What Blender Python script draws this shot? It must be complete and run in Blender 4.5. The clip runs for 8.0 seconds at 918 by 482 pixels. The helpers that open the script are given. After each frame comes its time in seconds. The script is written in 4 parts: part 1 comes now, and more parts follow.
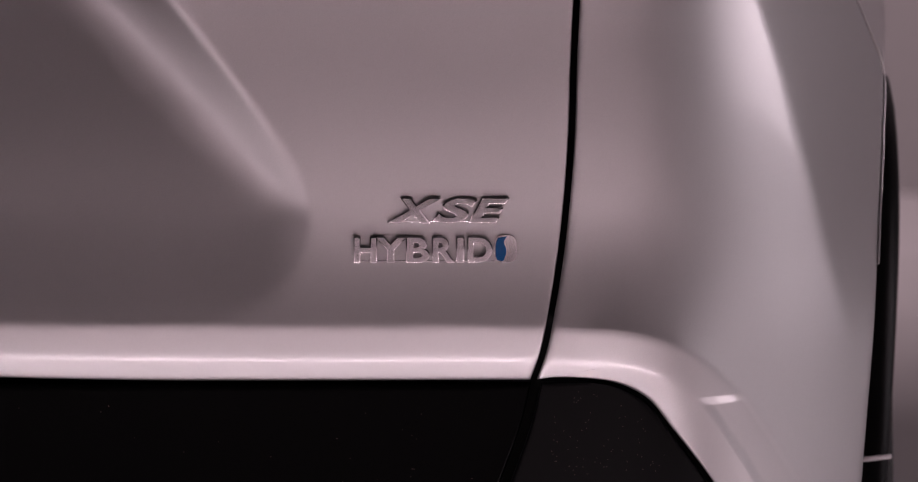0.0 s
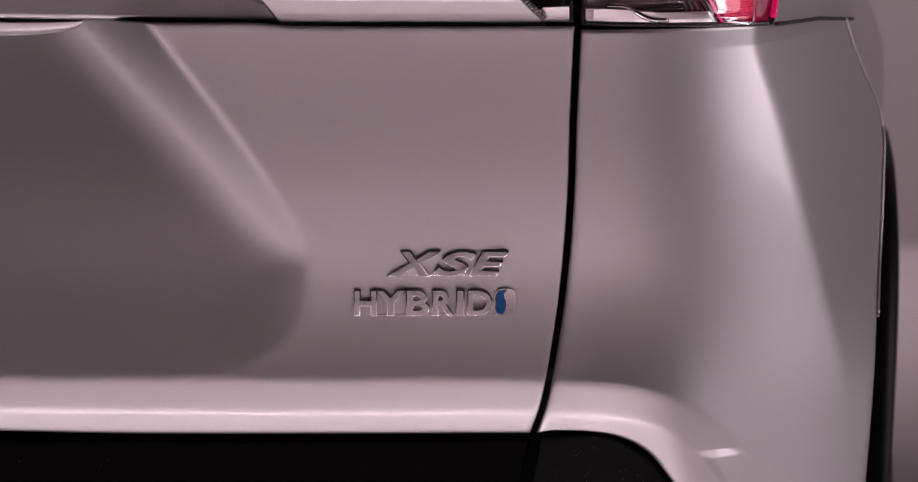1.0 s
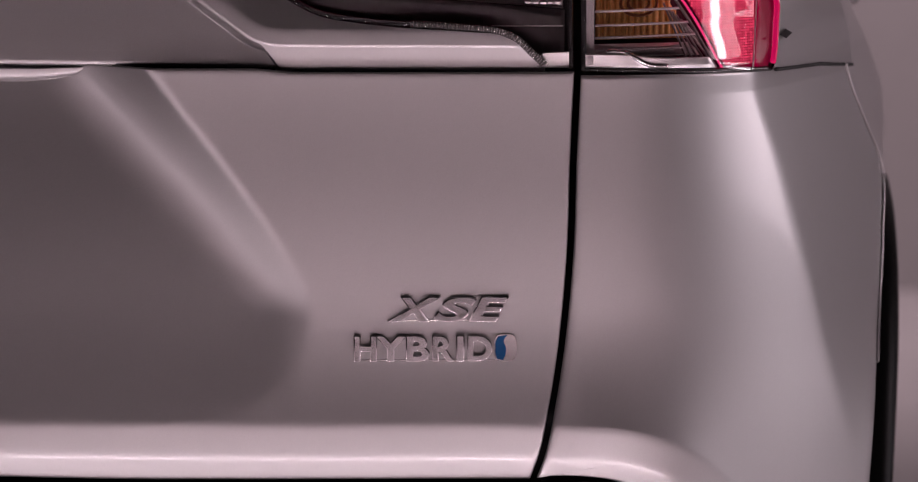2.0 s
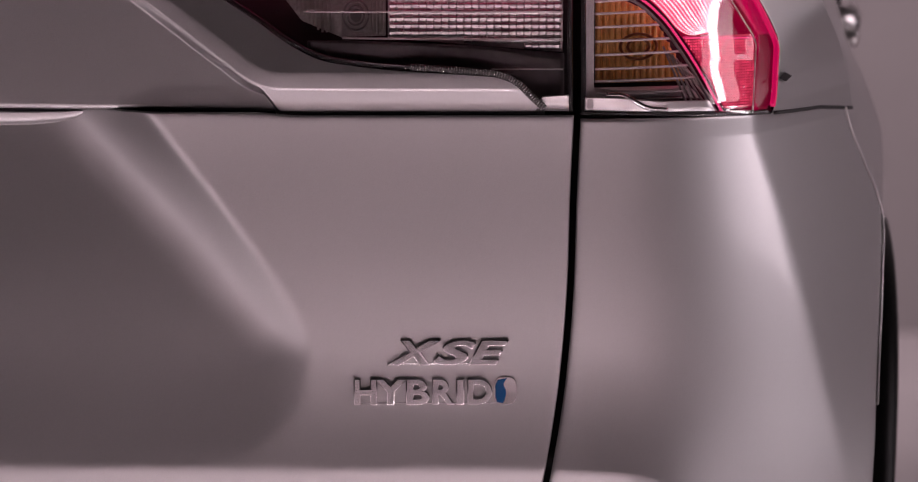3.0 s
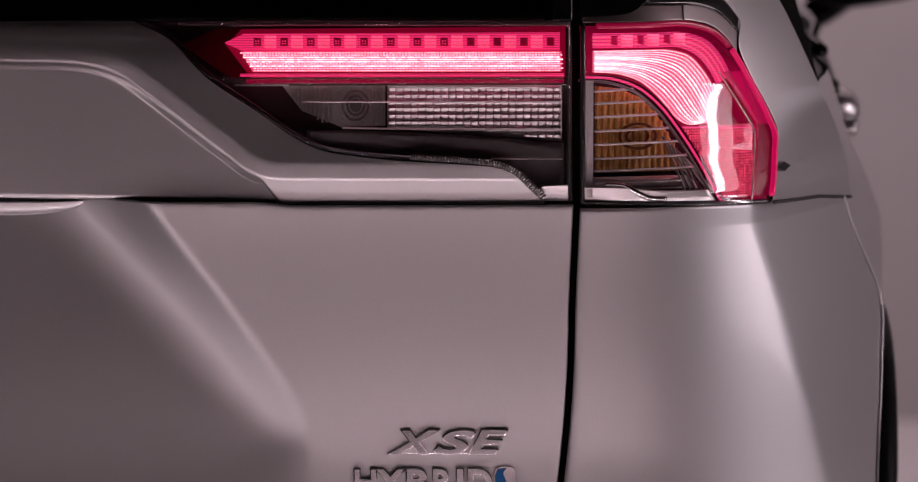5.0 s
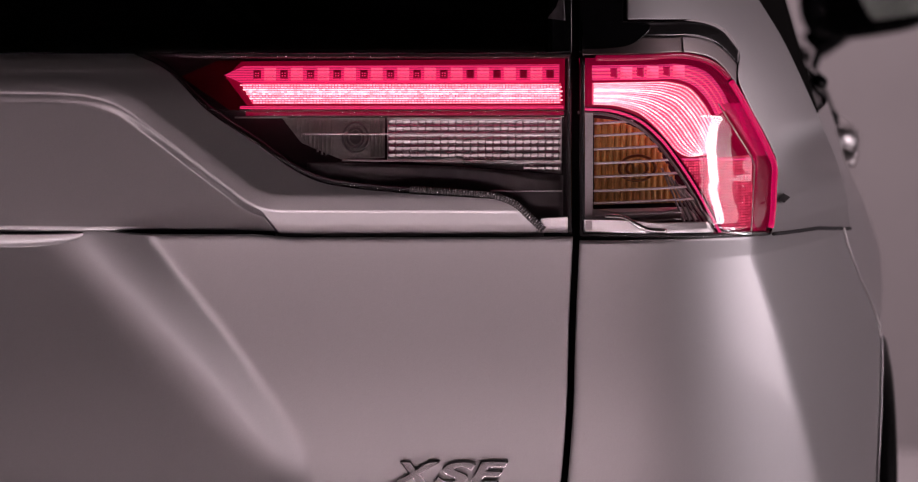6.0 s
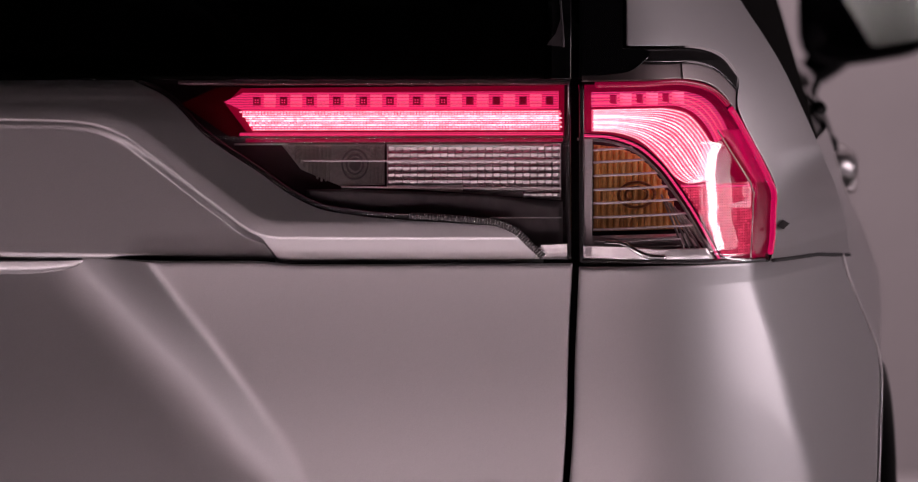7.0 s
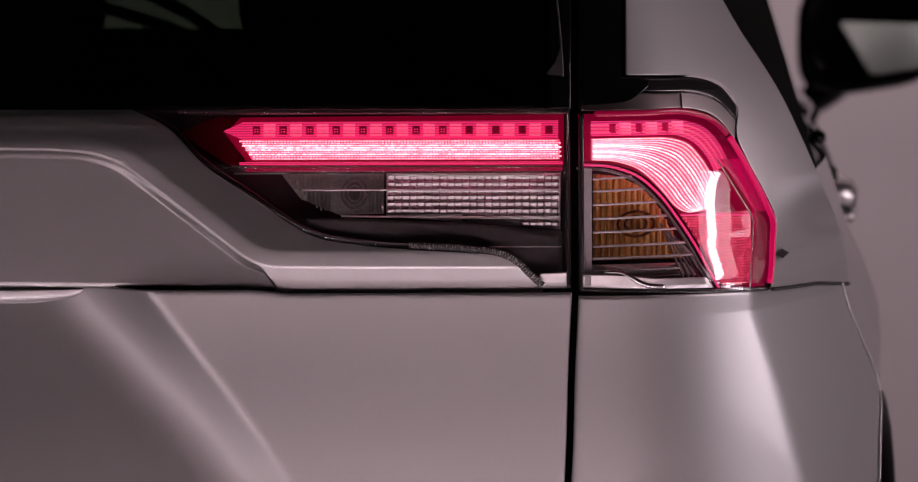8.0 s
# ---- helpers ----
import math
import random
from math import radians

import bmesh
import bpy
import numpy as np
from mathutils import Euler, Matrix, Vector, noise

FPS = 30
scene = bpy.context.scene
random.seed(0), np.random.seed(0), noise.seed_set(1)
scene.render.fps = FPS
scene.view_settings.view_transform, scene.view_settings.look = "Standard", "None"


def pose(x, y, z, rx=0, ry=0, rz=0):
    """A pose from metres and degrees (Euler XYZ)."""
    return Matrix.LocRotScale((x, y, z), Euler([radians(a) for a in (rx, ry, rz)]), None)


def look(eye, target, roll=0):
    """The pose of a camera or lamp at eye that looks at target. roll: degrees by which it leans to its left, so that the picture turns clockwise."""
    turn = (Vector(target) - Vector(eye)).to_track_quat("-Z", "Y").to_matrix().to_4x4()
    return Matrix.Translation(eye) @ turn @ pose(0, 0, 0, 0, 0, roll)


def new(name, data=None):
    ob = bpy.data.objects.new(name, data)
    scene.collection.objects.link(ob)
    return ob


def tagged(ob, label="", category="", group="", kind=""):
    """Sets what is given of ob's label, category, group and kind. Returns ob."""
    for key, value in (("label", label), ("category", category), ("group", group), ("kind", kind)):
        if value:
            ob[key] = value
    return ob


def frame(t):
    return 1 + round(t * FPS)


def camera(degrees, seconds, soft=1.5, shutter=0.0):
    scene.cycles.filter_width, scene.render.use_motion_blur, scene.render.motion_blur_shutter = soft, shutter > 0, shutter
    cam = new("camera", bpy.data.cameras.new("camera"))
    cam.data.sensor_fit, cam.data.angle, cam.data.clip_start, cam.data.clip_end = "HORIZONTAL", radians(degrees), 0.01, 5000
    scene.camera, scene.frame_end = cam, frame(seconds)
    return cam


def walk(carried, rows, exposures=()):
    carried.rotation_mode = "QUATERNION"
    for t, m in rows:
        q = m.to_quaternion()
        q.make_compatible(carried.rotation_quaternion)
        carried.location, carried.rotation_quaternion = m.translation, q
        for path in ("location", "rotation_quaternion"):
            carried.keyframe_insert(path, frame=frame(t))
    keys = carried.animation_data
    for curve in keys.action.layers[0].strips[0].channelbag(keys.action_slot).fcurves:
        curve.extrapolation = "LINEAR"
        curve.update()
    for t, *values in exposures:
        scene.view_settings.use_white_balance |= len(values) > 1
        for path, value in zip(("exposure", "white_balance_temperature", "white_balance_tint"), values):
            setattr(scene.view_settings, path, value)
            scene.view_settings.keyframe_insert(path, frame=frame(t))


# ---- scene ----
# The camera stands on a tripod behind the parked car and tilts slowly up.
cam = camera(8.541, 8.0, soft=1.1)
ROWS = [
    (0.0, -4.9730, 1.2685, -5.842, 1.382, 0.200),
    (0.5, -4.9747, 1.2692, -5.604, 1.381, 0.188),
    (1.0, -4.9763, 1.2698, -5.356, 1.382, 0.176),
    (1.5, -4.9781, 1.2706, -5.139, 1.382, 0.162),
    (3.0, -4.9831, 1.2727, -4.554, 1.381, 0.126),
    (3.5, -4.9849, 1.2732, -4.336, 1.380, 0.113),
    (4.0, -4.9865, 1.2741, -4.148, 1.379, 0.100),
    (4.5, -4.9882, 1.2750, -3.937, 1.378, 0.086),
    (6.0, -4.9932, 1.2772, -3.463, 1.374, 0.051),
    (6.5, -4.9950, 1.2781, -3.351, 1.371, 0.037),
    (7.0, -4.9966, 1.2787, -3.230, 1.369, 0.024),
    (7.5, -4.9984, 1.2793, -3.098, 1.367, 0.012),
    (8.0, -5.0000, 1.2800, -2.971, 1.364, 0.000),
]
walk(cam, [(t, pose(0.651, y, z, 90 + pitch, 0, yaw) @ pose(0, 0, 0, 0, 0, roll)) for t, y, z, pitch, yaw, roll in ROWS])
cam.data.dof.use_dof, cam.data.dof.focus_distance, cam.data.dof.aperture_fstop = True, 5.05, 10.0

# ---- world and lights ----
world = bpy.data.worlds.new("studio_air")
scene.world = world
world.use_nodes = True
world.node_tree.nodes["Background"].inputs[0].default_value = (0.9, 0.8, 0.82, 1)
world.node_tree.nodes["Background"].inputs[1].default_value = 0.02
scene.view_settings.exposure = 0.0


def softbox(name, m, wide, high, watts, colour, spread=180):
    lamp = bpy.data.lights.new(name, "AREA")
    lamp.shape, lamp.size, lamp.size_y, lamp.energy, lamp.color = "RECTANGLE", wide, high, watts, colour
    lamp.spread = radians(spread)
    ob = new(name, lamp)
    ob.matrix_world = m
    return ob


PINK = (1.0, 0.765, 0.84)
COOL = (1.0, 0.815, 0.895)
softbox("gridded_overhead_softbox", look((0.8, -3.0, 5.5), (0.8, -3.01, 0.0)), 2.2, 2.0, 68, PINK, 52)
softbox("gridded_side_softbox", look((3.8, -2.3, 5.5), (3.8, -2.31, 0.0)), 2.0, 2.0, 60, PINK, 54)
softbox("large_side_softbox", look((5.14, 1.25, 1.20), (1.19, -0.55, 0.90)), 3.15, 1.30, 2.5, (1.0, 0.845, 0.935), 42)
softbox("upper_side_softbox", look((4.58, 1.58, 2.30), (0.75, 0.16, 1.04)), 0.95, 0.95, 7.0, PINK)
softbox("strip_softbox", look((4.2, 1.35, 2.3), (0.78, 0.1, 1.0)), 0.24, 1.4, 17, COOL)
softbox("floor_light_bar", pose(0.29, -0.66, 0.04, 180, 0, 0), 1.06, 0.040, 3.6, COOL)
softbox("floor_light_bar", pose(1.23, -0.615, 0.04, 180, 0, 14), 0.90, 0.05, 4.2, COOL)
# unseen small bar, added only for the glint on the arch ridge
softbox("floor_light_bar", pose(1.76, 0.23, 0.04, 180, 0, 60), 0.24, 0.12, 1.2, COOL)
# unseen panel, added only to brighten the facet below that glint
softbox("facet_fill_panel", pose(2.30, 0.42, 0.04, 180, 0, 0), 0.5, 0.40, 4.2, COOL)
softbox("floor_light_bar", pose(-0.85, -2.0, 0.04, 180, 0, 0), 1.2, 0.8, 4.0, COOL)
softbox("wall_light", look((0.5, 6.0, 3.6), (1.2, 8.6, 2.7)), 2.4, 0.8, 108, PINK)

# ---- materials ----


def mat(name, colour, rough=0.5, metal=0.0, coat=0.0, coat_rough=0.05, grain=0.0, grain_scale=300.0, bump=0.0, bump_scale=800.0, stain=0.0, ior=1.5, spec=0.5):
    m = bpy.data.materials.new(name)
    m.use_nodes = True
    n, l = m.node_tree.nodes, m.node_tree.links
    b = n["Principled BSDF"]
    b.inputs["Base Color"].default_value = (*colour, 1)
    b.inputs["Roughness"].default_value = rough
    b.inputs["Metallic"].default_value = metal
    b.inputs["Coat Weight"].default_value = coat
    b.inputs["Coat Roughness"].default_value = coat_rough
    b.inputs["IOR"].default_value = ior
    b.inputs["Specular IOR Level"].default_value = spec
    co = n.new("ShaderNodeTexCoord")
    if grain or stain:
        fine, wide = n.new("ShaderNodeTexNoise"), n.new("ShaderNodeTexNoise")
        fine.inputs["Scale"].default_value, wide.inputs["Scale"].default_value = grain_scale, 3.5
        wide.inputs["Detail"].default_value = 5
        l.new(co.outputs["Object"], fine.inputs["Vector"])
        l.new(co.outputs["Object"], wide.inputs["Vector"])
        a, c = n.new("ShaderNodeMapRange"), n.new("ShaderNodeMapRange")
        for r, k in ((a, grain), (c, stain)):
            r.inputs["From Min"].default_value, r.inputs["From Max"].default_value = 0.3, 0.7
            r.inputs["To Min"].default_value, r.inputs["To Max"].default_value = 1 - k, 1 + k
        l.new(fine.outputs[0], a.inputs[0])
        l.new(wide.outputs[0], c.inputs[0])
        mul = n.new("ShaderNodeMath")
        mul.operation = "MULTIPLY"
        l.new(a.outputs[0], mul.inputs[0])
        l.new(c.outputs[0], mul.inputs[1])
        sc = n.new("ShaderNodeVectorMath")
        sc.operation = "SCALE"
        sc.inputs[0].default_value = colour
        l.new(mul.outputs[0], sc.inputs["Scale"])
        l.new(sc.outputs[0], b.inputs["Base Color"])
    if bump:
        t, bn = n.new("ShaderNodeTexNoise"), n.new("ShaderNodeBump")
        t.inputs["Scale"].default_value = bump_scale
        bn.inputs["Strength"].default_value, bn.inputs["Distance"].default_value = bump, 0.001
        l.new(co.outputs["Object"], t.inputs["Vector"])
        l.new(t.outputs[0], bn.inputs["Height"])
        l.new(bn.outputs[0], b.inputs["Normal"])
    return m


def glow(name, colour, strength, spread=0.0, streak=0.0):
    """A lit plastic: it emits, with a small difference from piece to piece."""
    m = bpy.data.materials.new(name)
    m.use_nodes = True
    n, l = m.node_tree.nodes, m.node_tree.links
    b = n["Principled BSDF"]
    b.inputs["Base Color"].default_value = (*[min(1, c * 0.5) for c in colour], 1)
    b.inputs["Roughness"].default_value = 0.25
    b.inputs["Emission Color"].default_value = (*colour, 1)
    b.inputs["Emission Strength"].default_value = strength
    if spread:
        g, r = n.new("ShaderNodeNewGeometry"), n.new("ShaderNodeMapRange")
        r.inputs["To Min"].default_value, r.inputs["To Max"].default_value = strength * (1 - spread), strength * (1 + spread)
        l.new(g.outputs["Random Per Island"], r.inputs[0])
        l.new(r.outputs[0], b.inputs["Emission Strength"])
    elif streak:
        co, w, r = n.new("ShaderNodeTexCoord"), n.new("ShaderNodeTexWave"), n.new("ShaderNodeMapRange")
        w.bands_direction = "Z"
        w.inputs["Scale"].default_value, w.inputs["Distortion"].default_value = 160, 1.0
        r.inputs["To Min"].default_value, r.inputs["To Max"].default_value = strength * (1 - streak), strength * (1 + streak)
        l.new(co.outputs["Object"], w.inputs["Vector"])
        l.new(w.outputs[0], r.inputs[0])
        l.new(r.outputs[0], b.inputs["Emission Strength"])
    return m


def clear(name, tint, gloss_rough=0.02, ior=1.5):
    """A thin moulded cover: tinted, with the gloss of its outer face."""
    m = bpy.data.materials.new(name)
    m.use_nodes = True
    n, l = m.node_tree.nodes, m.node_tree.links
    n.remove(n["Principled BSDF"])
    t, g, f, x = n.new("ShaderNodeBsdfTransparent"), n.new("ShaderNodeBsdfGlossy"), n.new("ShaderNodeLayerWeight"), n.new("ShaderNodeMixShader")
    t.inputs[0].default_value = (*tint, 1)
    g.inputs["Roughness"].default_value = gloss_rough
    f.inputs["Blend"].default_value = 0.5
    p, r = n.new("ShaderNodeMath"), n.new("ShaderNodeMapRange")
    p.operation = "POWER"
    p.inputs[1].default_value = 5.0
    r.inputs["To Min"].default_value = ((ior - 1) / (ior + 1)) ** 2
    l.new(f.outputs["Facing"], p.inputs[0])
    l.new(p.outputs[0], r.inputs[0])
    l.new(r.outputs[0], x.inputs[0])
    l.new(t.outputs[0], x.inputs[1])
    l.new(g.outputs[0], x.inputs[2])
    l.new(x.outputs[0], n["Material Output"].inputs[0])
    return m


PAINT = mat("silver_metallic_paint", (0.50, 0.485, 0.485), 0.40, 0.92, 0.60, 0.07, grain=0.05, grain_scale=1500, stain=0.01)
GLOSS_BLACK = mat("gloss_black_paint", (0.004, 0.004, 0.0045), 0.08, spec=0.25)
LOW_TRIM = mat("black_lower_trim", (0.001, 0.001, 0.0011), 0.16, spec=0.022, stain=0.1, grain=0.1, grain_scale=200)
PLASTIC = mat("black_grained_plastic", (0.004, 0.0038, 0.004), 0.36, spec=0.06, grain=0.15, grain_scale=900, bump=0.15, bump_scale=1600)
RUBBER = mat("black_rubber", (0.006, 0.006, 0.006), 0.7, grain=0.1)
TYRE = mat("tyre_rubber", (0.02, 0.02, 0.02), 0.75, grain=0.2, grain_scale=60, bump=0.2)
CHROME = mat("bright_chrome", (0.86, 0.84, 0.85), 0.10, 1.0)
FIN = mat("pale_lens_step", (0.92, 0.89, 0.90), 0.25, 0.35)
TRAY = mat("bright_lamp_tray", (0.95, 0.93, 0.93), 0.32, 0.9)
BADGE_CHROME = mat("satin_badge_chrome", (0.74, 0.70, 0.71), 0.23, 1.0)
ALLOY = mat("dark_alloy", (0.25, 0.25, 0.26), 0.3, 1.0, grain=0.05)
BLUE = mat("badge_blue", (0.008, 0.085, 0.24), 0.2, 0.2, coat=0.8)
SMOKE = mat("smoked_lamp_bucket", (0.24, 0.225, 0.23), 0.28, 0.6)
SMOKE_DARK = mat("dark_smoked_reflector", (0.13, 0.115, 0.12), 0.32, 0.5, grain=0.15, grain_scale=120)
COLUMN = mat("grey_lamp_column", (0.70, 0.65, 0.66), 0.35, 0.25)
DARK_BUCKET = mat("black_lamp_bucket", (0.040, 0.036, 0.037), 0.25)
GREY_BUCKET = mat("grey_lamp_reflector", (0.42, 0.40, 0.39), 0.30, 0.8, grain=0.2, grain_scale=500)
AMBER = mat("amber_bulb_reflector", (1.0, 0.56, 0.19), 0.36, 0.1, grain=0.35, grain_scale=260)
AMBER_RIB = mat("amber_rib", (1.0, 0.57, 0.20), 0.20, 0.15)
RED_PLASTIC = mat("deep_red_plastic", (0.12, 0.002, 0.012), 0.2, coat=0.5)
DIM_RED = glow("dim_red_plastic", (0.36, 0.0015, 0.045), 0.42)
LENS_SIDE = glow("glowing_red_lens_side", (0.58, 0.003, 0.085), 0.75)
LED_ROW = glow("lit_red_led_row", (0.82, 0.035, 0.18), 0.9, streak=0.45)
RED_GUIDE = glow("lit_red_light_guide", (0.88, 0.075, 0.19), 1.0)
HOT_GUIDE = glow("bright_light_guide_prisms", (1.0, 0.70, 0.78), 1.9, spread=0.5)
DOT_GUIDE = glow("pink_light_guide_dots", (1.0, 0.52, 0.62), 1.6, spread=0.3)
RED_GUIDE_DIM = glow("dim_red_prisms", (0.78, 0.06, 0.14), 0.85, spread=0.45)
FACET = mat("polished_lens_edge", (0.85, 0.62, 0.66), 0.1, 0.6)
PALE = mat("pale_plastic_tab", (0.75, 0.70, 0.71), 0.4)
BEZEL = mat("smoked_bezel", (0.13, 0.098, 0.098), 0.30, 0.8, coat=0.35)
# the smoked bezel made paler, its grey reflection put into the colour
BEZEL_SHEEN = mat("bezel_sheen", (0.30, 0.26, 0.26), 0.34, 0.9, coat=0.3)
CAP_DARK = mat("smoked_black_cap", (0.05, 0.045, 0.046), 0.22, 0.7, coat=0.5)
AMBER_DARK = mat("dark_amber", (0.22, 0.07, 0.02), 0.3, 0.5)
SMOKE_RIB = mat("ribbed_smoked_plastic", (0.30, 0.28, 0.28), 0.2, 0.5)
HANDLE = mat("polished_handle", (0.72, 0.70, 0.70), 0.33, 1.0)
GLASS_ARC = mat("grey_reflection_arc", (0.14, 0.12, 0.12), 0.6)
CELL = mat("faceted_reflector", (0.97, 0.96, 0.96), 0.14, 0.9)
LED_CHIP = glow("dark_red_led_module", (0.30, 0.002, 0.035), 0.33)
LED_DIM = glow("dim_red_led_module", (0.55, 0.006, 0.075), 0.5)
DUST = mat("dust_speck", (0.13, 0.08, 0.07), 0.8)
PINK_BLOCK = glow("lit_pink_block", (0.95, 0.13, 0.28), 0.85, spread=0.3)
RED_LENS = clear("red_lens", (0.97, 0.80, 0.84))
CLEAR_LENS = clear("clear_lens", (0.97, 0.96, 0.96))
TINT_GLASS = clear("tinted_window_glass", (0.34, 0.36, 0.34), ior=1.22)
DARK_TINT = clear("dark_side_glass", (0.13, 0.15, 0.13), ior=1.4)
GREEN_GLASS = clear("green_tinted_glass", (0.62, 0.72, 0.60))
PRIVACY = mat("dark_privacy_glass", (0.012, 0.0115, 0.011), 0.6, spec=0.0, grain=0.1)
MIRROR = mat("mirror_glass", (0.25, 0.28, 0.25), 0.10, 1.0)
CABIN = mat("dark_cabin_cloth", (0.005, 0.0048, 0.0048), 0.85, grain=0.2)
WALL = mat("studio_wall_paint", (0.42, 0.405, 0.405), 0.8, stain=0.04, grain=0.02, grain_scale=40)
FLOOR = mat("studio_floor_paint", (0.62, 0.60, 0.60), 0.6, stain=0.05, grain=0.04, grain_scale=60)
SIDE_WALL = mat("dark_studio_side_wall", (0.05, 0.048, 0.048), 0.85, stain=0.06, grain=0.03, grain_scale=30)
BACK_WALL = mat("dark_studio_wall", (0.045, 0.043, 0.043), 0.85, stain=0.06, grain=0.03, grain_scale=30)
CEILING = mat("dark_studio_ceiling", (0.05, 0.048, 0.048), 0.9, stain=0.1)

# ---- mesh tools ----


def spline(points, count):
    """A smooth curve through a few points, evenly spaced."""
    p = np.array(points, float)
    h = np.linalg.norm(np.diff(p, axis=0), axis=1)
    slope = np.diff(p, axis=0) / h[:, None]
    m = np.vstack([slope[:1], (slope[1:] * h[:-1, None] + slope[:-1] * h[1:, None]) / (h[1:] + h[:-1])[:, None], slope[-1:]])
    t = np.linspace(0, 1, 24, endpoint=False)[:, None]
    out = []
    for i in range(len(h)):
        out.append((2 * t**3 - 3 * t**2 + 1) * p[i] + (t**3 - 2 * t**2 + t) * h[i] * m[i] + (3 * t**2 - 2 * t**3) * p[i + 1] + (t**3 - t**2) * h[i] * m[i + 1])
    return even(np.vstack(out + [p[-1:]]), count)


def even(points, count):
    p = np.array(points, float)
    s = np.concatenate([[0], np.cumsum(np.linalg.norm(np.diff(p, axis=0), axis=1))])
    w = np.linspace(0, s[-1], count)
    return np.stack([np.interp(w, s, p[:, k]) for k in range(p.shape[1])], 1)


def smooth(a, b, v):
    t = np.clip((v - a) / (b - a), 0, 1)
    return t * t * (3 - 2 * t)


def signed(path, x, z):
    """Distance to a path, positive on its left."""
    shape = np.shape(x)
    x, z = np.ravel(x), np.ravel(z)
    best, side = np.full(x.shape, 1e9), np.ones(x.shape)
    for a, b in zip(path[:-1], path[1:]):
        e = b - a
        t = np.clip(((x - a[0]) * e[0] + (z - a[1]) * e[1]) / (e @ e), 0, 1)
        dx, dz = x - a[0] - t * e[0], z - a[1] - t * e[1]
        d = np.hypot(dx, dz)
        hit = d < best
        best = np.where(hit, d, best)
        side = np.where(hit, np.where(e[0] * dz - e[1] * dx >= 0, 1.0, -1.0), side)
    return (best * side).reshape(shape)


# the shape of the car's rear
SHELF = spline([(-0.02, 0.664), (0.395, 0.660), (0.62, 0.657), (0.660, 0.654), (0.684, 0.648), (0.709, 0.636), (0.733, 0.615), (0.757, 0.580), (0.79, 0.525), (0.84, 0.43)], 160)
FRAME = spline([(0.64, 0.9970), (0.50, 0.9975), (0.40, 0.9980), (0.382, 0.9983), (0.373, 0.9995), (0.3625, 1.0030), (0.34, 1.0185), (0.30, 1.049), (0.272, 1.070), (0.258, 1.080), (0.243, 1.087), (0.227, 1.091), (0.205, 1.093), (0.17, 1.0938), (-0.02, 1.095)], 260)[::-1]
CREASE = spline([(0.7742, 0.9544), (0.797, 0.888), (0.8196, 0.807), (0.839, 0.731), (0.855, 0.668), (0.868, 0.588), (0.884, 0.513), (0.90, 0.43)], 90)


SCOOP = spline([(0.262, 1.000), (0.3015, 0.948), (0.340, 0.8985), (0.3675, 0.8600), (0.3935, 0.8200), (0.4045, 0.800), (0.4090, 0.784), (0.4080, 0.764), (0.3990, 0.735), (0.380, 0.712), (0.340, 0.695), (0.26, 0.686), (-0.05, 0.682)], 120)[::-1]


def plan(x):
    x = np.abs(x)
    s = np.maximum(x - 0.62, 0)
    return np.where(x < 0.62, 0.03 * (x / 0.62) ** 2, 0.03 + 0.097 * s + 2.2 * s**2 + 9 * s**3)


def flared(x, z):
    """The plan of the lower body: the turn round the corner comes later towards the wheel."""
    x = np.abs(x)
    w = (0.155 / (np.interp(z, CREASE[::-1, 1], CREASE[::-1, 0]) - 0.62)) ** 0.4
    s = np.maximum(x - 0.62, 0) * w
    return np.where(x < 0.62, 0.03 * (x / 0.62) ** 2, 0.03 + (0.097 * s + 4.0 * s**2 + 2 * s**3) / w)


def ramp(a, b, v):
    """The integral of smooth()."""
    t = np.clip((v - a) / (b - a), 0, 1)
    return (b - a) * (t**3 - 0.5 * t**4) + np.maximum(v - b, 0)


def upper(x, z):
    """The lamps, the pillar and the upper tailgate: leaning forward and inward towards the roof."""
    lean = np.maximum(z - 0.98, 0)
    return plan(np.abs(x) + 0.36 * lean) + 0.12 * lean + 0.38 * ramp(1.075, 1.175, z)


